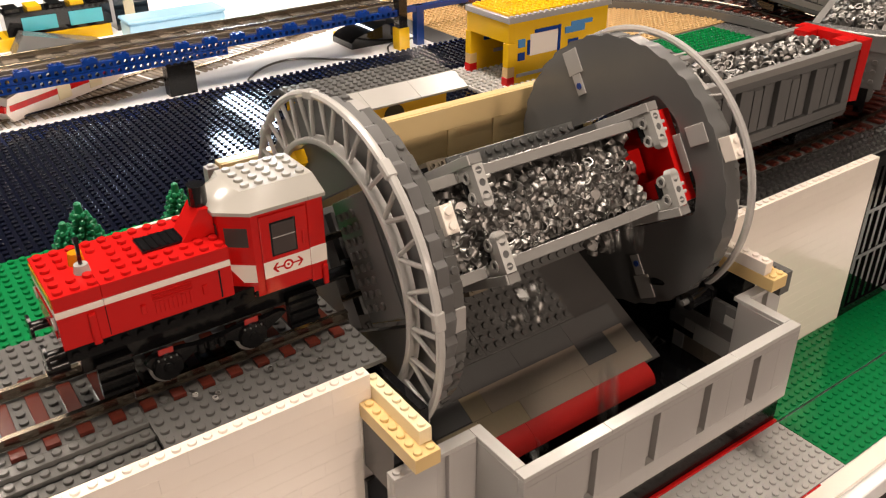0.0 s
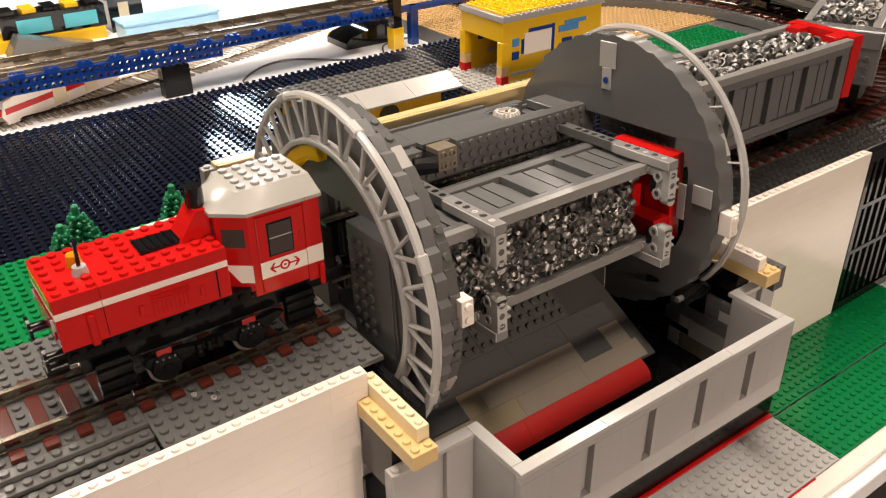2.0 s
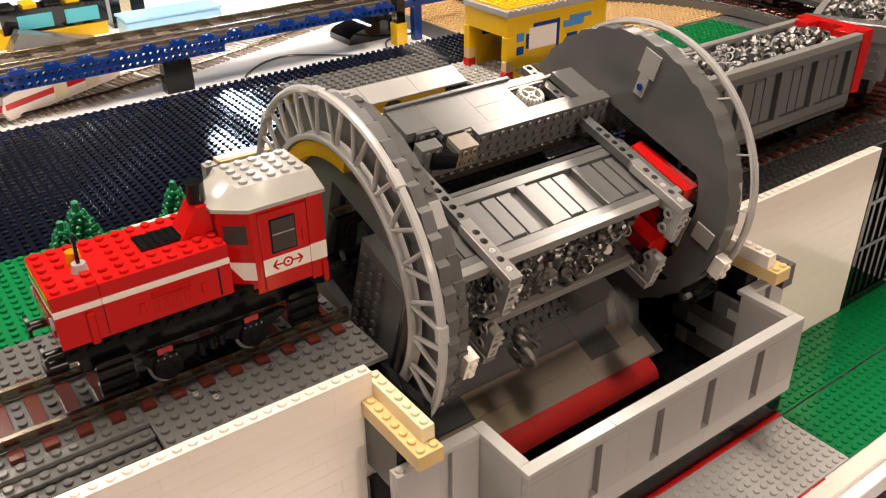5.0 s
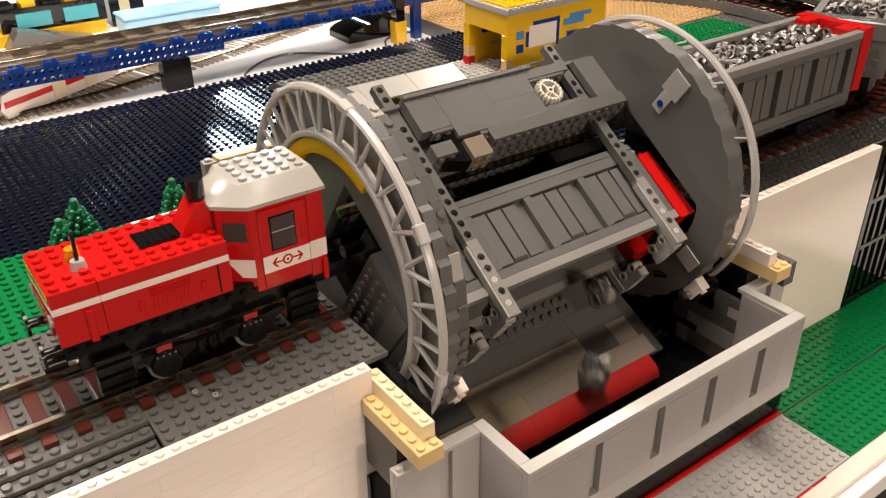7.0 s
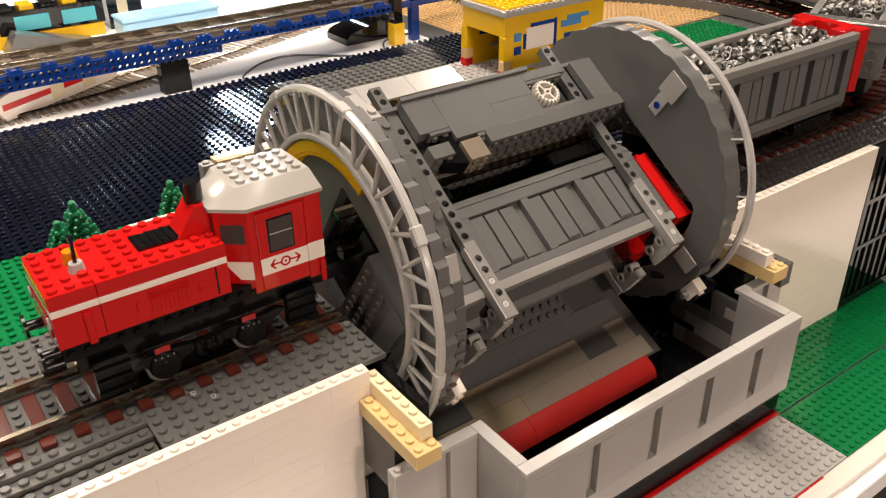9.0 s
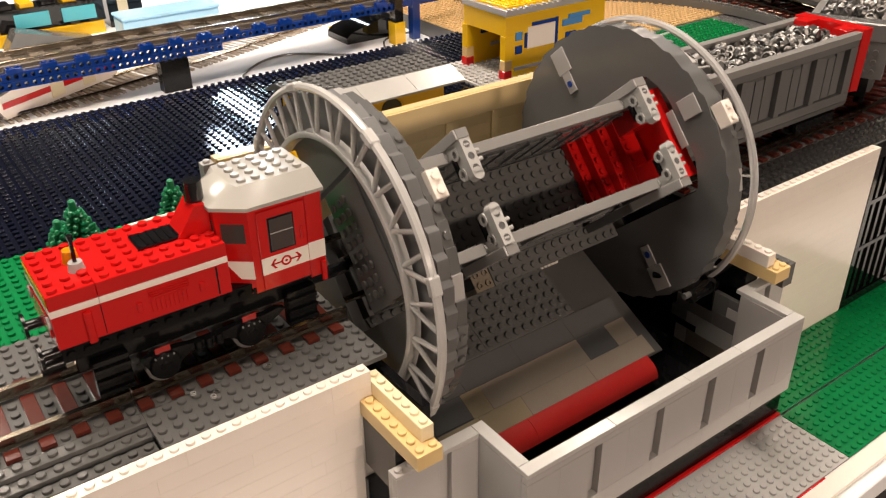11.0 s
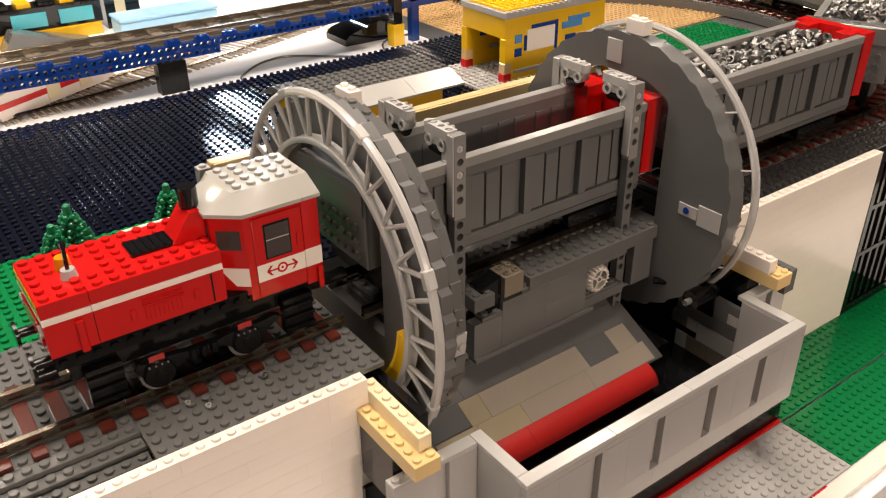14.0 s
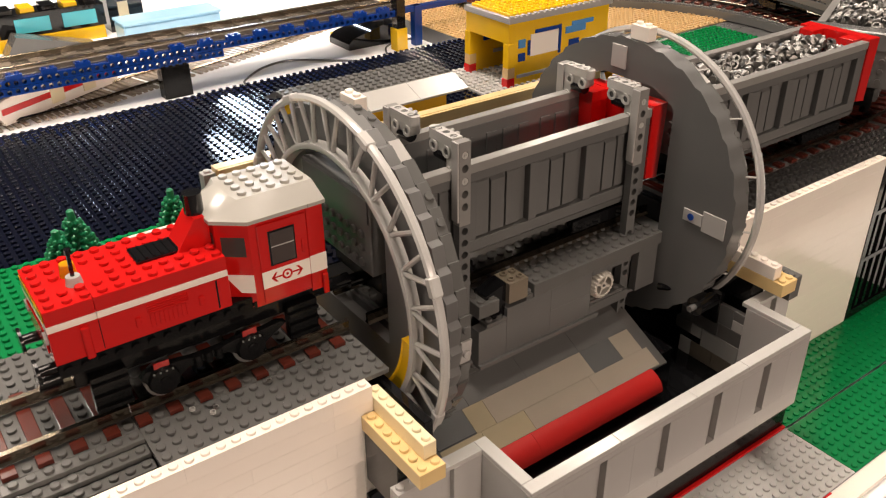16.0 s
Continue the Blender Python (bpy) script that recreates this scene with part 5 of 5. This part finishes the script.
curve_track("lower_track", LOWER, -4.2, "grey toy track lying on the white table", CHUTEGREY, 1.1)


# ---- viaduct with the upper track ----
def viaduct():
    t = thing("viaduct", 22, 67, -4.2, "blue pierced-beam viaduct carrying a grey track", "viaduct")
    for k in range(6):
        x0 = -24 + 15 * k
        part("beam", M().pierced((x0, 66.5, 1.8), (0, 0, 1), (1, 0, 0), (0, 1, 0), (1,) * 15, 0.3, 8), BLUE, t, "blue pierced beam")
        if k < 4:
            part("beam", M().pierced((x0, 66.45, 0.75), (0, 0, 1), (1, 0, 0), (0, 1, 0), (1,) * 15, 0.3, 8), BLUE, t, "blue pierced beam")
        part("back_beam", M().box(x0, x0 + 14.98, 74.0, 75.0, 1.3, 2.3), BLUE, t)
    for k in range(21):
        x = -22 + 4.2 * k
        part("tab", M().plate(x, x + 2, 66.2, 67.2, 2.31, 2.95, 8), BLUE, t, "blue block on the beam")
        part("sleeper", M().box(x, x + 2.0, 67.3, 74.8, 2.31, 2.7), TRACKGREY, t, "brown grey sleeper")
    for y in (68.4, 73.4):
        part("rail", M().box(-24, 66, y, y + 0.5, 2.71, 3.4), RAILM, t, "worn metal rail")
    part("bed", M().box(-24, 66, 67.25, 74.8, 2.31, 2.5), TRACKGREY, t)
    for y in (67.6, 74.2):
        part("edge_plate", M().box(-24, 66, y, y + 0.7, 2.51, 3.0), TRACKGREY, t, "brown grey track edge")
    part("post", M().plate(26.6, 30.6, 66, 68, -4.2, 0.2), MATTBLACK, t, "black brick post")
    part("post", M().box(65.2, 66.8, 66, 67.6, -0.6, 7.5), BLACK, t, "black post")
    part("post_foot", M().box(65.0, 67.0, 65.8, 67.8, -4.2, -0.62), YELLOW, t, "yellow post foot")
    part("post", M().box(69.2, 70.6, 66.8, 68.2, -4.2, 2.3), BLUE, t, "blue post")
    part("cross_beam", M().box(66.9, 80, 67.0, 68.0, 1.4, 2.3), BLUE, t)


viaduct()


def tram():
    t = thing("white_tram", 10, 72, -3.6, "white toy tram with a red stripe and grey windscreen", "toy train")
    m = pose(12.5, 74.3, 0, 0, 0, 29)
    def add(name, mm, mat, lab=""):
        part(name, mm.move(m), mat, t, lab)
    add("body", M().prism([(-9.6, -2.4), (-9.0, -3.3), (11, -3.3), (11, 0.4), (-3.2, 0.4), (-9.0, -0.6)], "y", -3, 3), WHITE)
    add("skirt", M().box(-8.8, 10.8, -2.9, 2.9, -3.75, -3.32), WHITE)
    add("stripe", M().box(-9.0, 11.05, -3.09, -3.01, -2.3, -1.5), RED, "red stripe")
    add("nose_stripe", M().box(-9.75, -9.2, -2.9, 2.9, -2.35, -1.5), RED, "red stripe")
    add("windscreen", M().prism([(-8.9, -0.5), (-3.3, 0.42), (-3.3, 1.5), (-4.6, 1.5)], "y", -2.6, 2.6), DGREY2, "dark grey sloping windscreen")
    add("cab_frame", M().box(-3.28, -1.6, -3.02, 3.02, 0.41, 1.9), WHITE)
    add("roof", M().plate(0, 11, -3, 3, 0.41, 0.9, 8), WHITE)
    for x in (-1.2, 4.4):
        add("door", M().box(x, x + 2.2, -3.2, -3.0, -3.2, 0.5), CREAM, "cream door")
    for x in (1.6, 7.2):
        add("window", M().box(x, x + 2.2, -3.12, -3.0, -1.2, 0.2), DGREY)
    for x in (-5, 6):
        add("bogie", M().box(x - 2, x + 2, -2.6, 2.6, -4.15, -3.72), BLACK)


tram()


def far_train():
    t = thing("far_train", 18, 108, -4.2, "black and yellow toy train with clear teal windows", "toy train")
    part("frame", M().box(-12, 30, 104, 110, -4.2, -2.2), YELLOW, t, "yellow lower body")
    part("body", M().box(13.5, 30.5, 104.5, 109.5, -2.18, 1.5), BLACK, t)
    for x in (16, 23.5):
        part("window", M().box(x, x + 5.5, 104.2, 104.48, -1.6, 0.7), TEAL, t, "clear teal window")
    for k in range(5):
        part("roof_block", M().box(14 + 3.4 * k, 16.2 + 3.4 * k, 105, 109, 1.51, 2.2), YELLOW if k % 2 else BLACK, t)
    part("nose", M().prism([(-12, -2.18), (12.5, -2.18), (8, 0.6), (-12, 0.6)], "y", 104.5, 109.5), BLACK, t)
    part("ramp_plate", M().prism([(13, -3.9), (27, -3.9), (15, -0.9)], "y", 99.5, 103.4), DGREY2, t, "grey sloping plate")


far_train()
bx = thing("black_hut", 34, 108, -4.2, "black toy hut with a grey roof", "building")
part("wall", M().box(31.5, 37.5, 106, 111, -4.2, 1.6), BLACK, bx)
part("roof", M().plate(31, 38, 105.5, 111.5, 1.61, 2.1, 8), DGREY2, bx)
part("sign", M().box(33.2, 35.0, 105.9, 106.0, -1.6, 0.9), CREAM, bx, "pale square sign")
pb = thing("pale_blue_box", 39, 99, -4.2, "pale blue plastic box on the table", "box")
part("tub", M().box(31, 48, 96.5, 102, -4.2, -1.2, 0.3), SKY, pb)
part("lid", M().box(30.8, 48.2, 96.3, 102.2, -1.19, -0.6, 0.2), SKY, pb)
st = thing("striped_plate", 26, 96, -4.2, "black and white striped plate", "plate")
for k in range(5):
    part("stripe", M().box(23 + 1.6 * k, 24.55 + 1.6 * k, 95, 99, -4.19, -3.6), (WHITE, BLACK)[k % 2], st)


def controller():
    t = thing("speed_controller", 64, 74, -4.2, "black plastic train speed controller on the table", "controller")
    part("case", M().prism([(59, -4.2), (69.5, -4.2), (69.5, -1.4), (66, -0.9), (60, -2.4), (59, -3.2)], "y", 71, 77.5), BLACK, t)
    part("knob", M().rod((66.5, 74.2, -1.2), (66.5, 74.2, -0.2), 1.1, 20), DGREY, t)
    part("plug", M().box(60, 62, 77.6, 79, -4.2, -3.0), YELLOW, t, "yellow plug")


controller()


def cable(pts, label):
    line = []
    for i in range(len(pts) - 1):
        p0, p1, p2, p3 = (Vector(pts[max(i - 1, 0)]), Vector(pts[i]), Vector(pts[i + 1]), Vector(pts[min(i + 2, len(pts) - 1)]))
        for k in range(8):
            u = k / 8
            line.append(0.5 * (2 * p1 + (p2 - p0) * u + (2 * p0 - 5 * p1 + 4 * p2 - p3) * u * u + (3 * p1 - p0 - 3 * p2 + p3) * u ** 3))
    solo("cable", M().pipe(line + [Vector(pts[-1])], 0.17, 6), DGREY, label, "cable")


cable([(38, 64.5, -4.0), (39, 67, -4.0), (44, 71, -4.0), (49, 71.5, -4.0), (54, 67.5, -4.0), (58, 64, -4.0)], "thin grey cable looped on the white table")
cable([(62, 64, -4.0), (65, 69, -4.0), (70, 70.5, -4.0), (76, 68, -4.0), (82, 72, -4.0)], "thin grey cable looped on the white table")

fourth = copy_thing(TIPPED, pose(0, 0, 0))
fourth["label"] = "dark grey wagon further round the curve"
fourth.matrix_basis = Matrix.Translation((118.5 * S, 27 * S, AXIS * S)) @ pose(0, 0, 0, 0, 0, 76) @ Matrix.Translation((-32.6 * S, 0, 0))


def motions():
    walk(DUMPER, [(t, spin(a)) for t, a in TURN])
    walk(TIPPED, [(t, spin(a)) for t, a in TURN])
    for ob, c, leave, u in LOADS:
        walk(ob, ride_and_fall(c, leave, u))


motions()
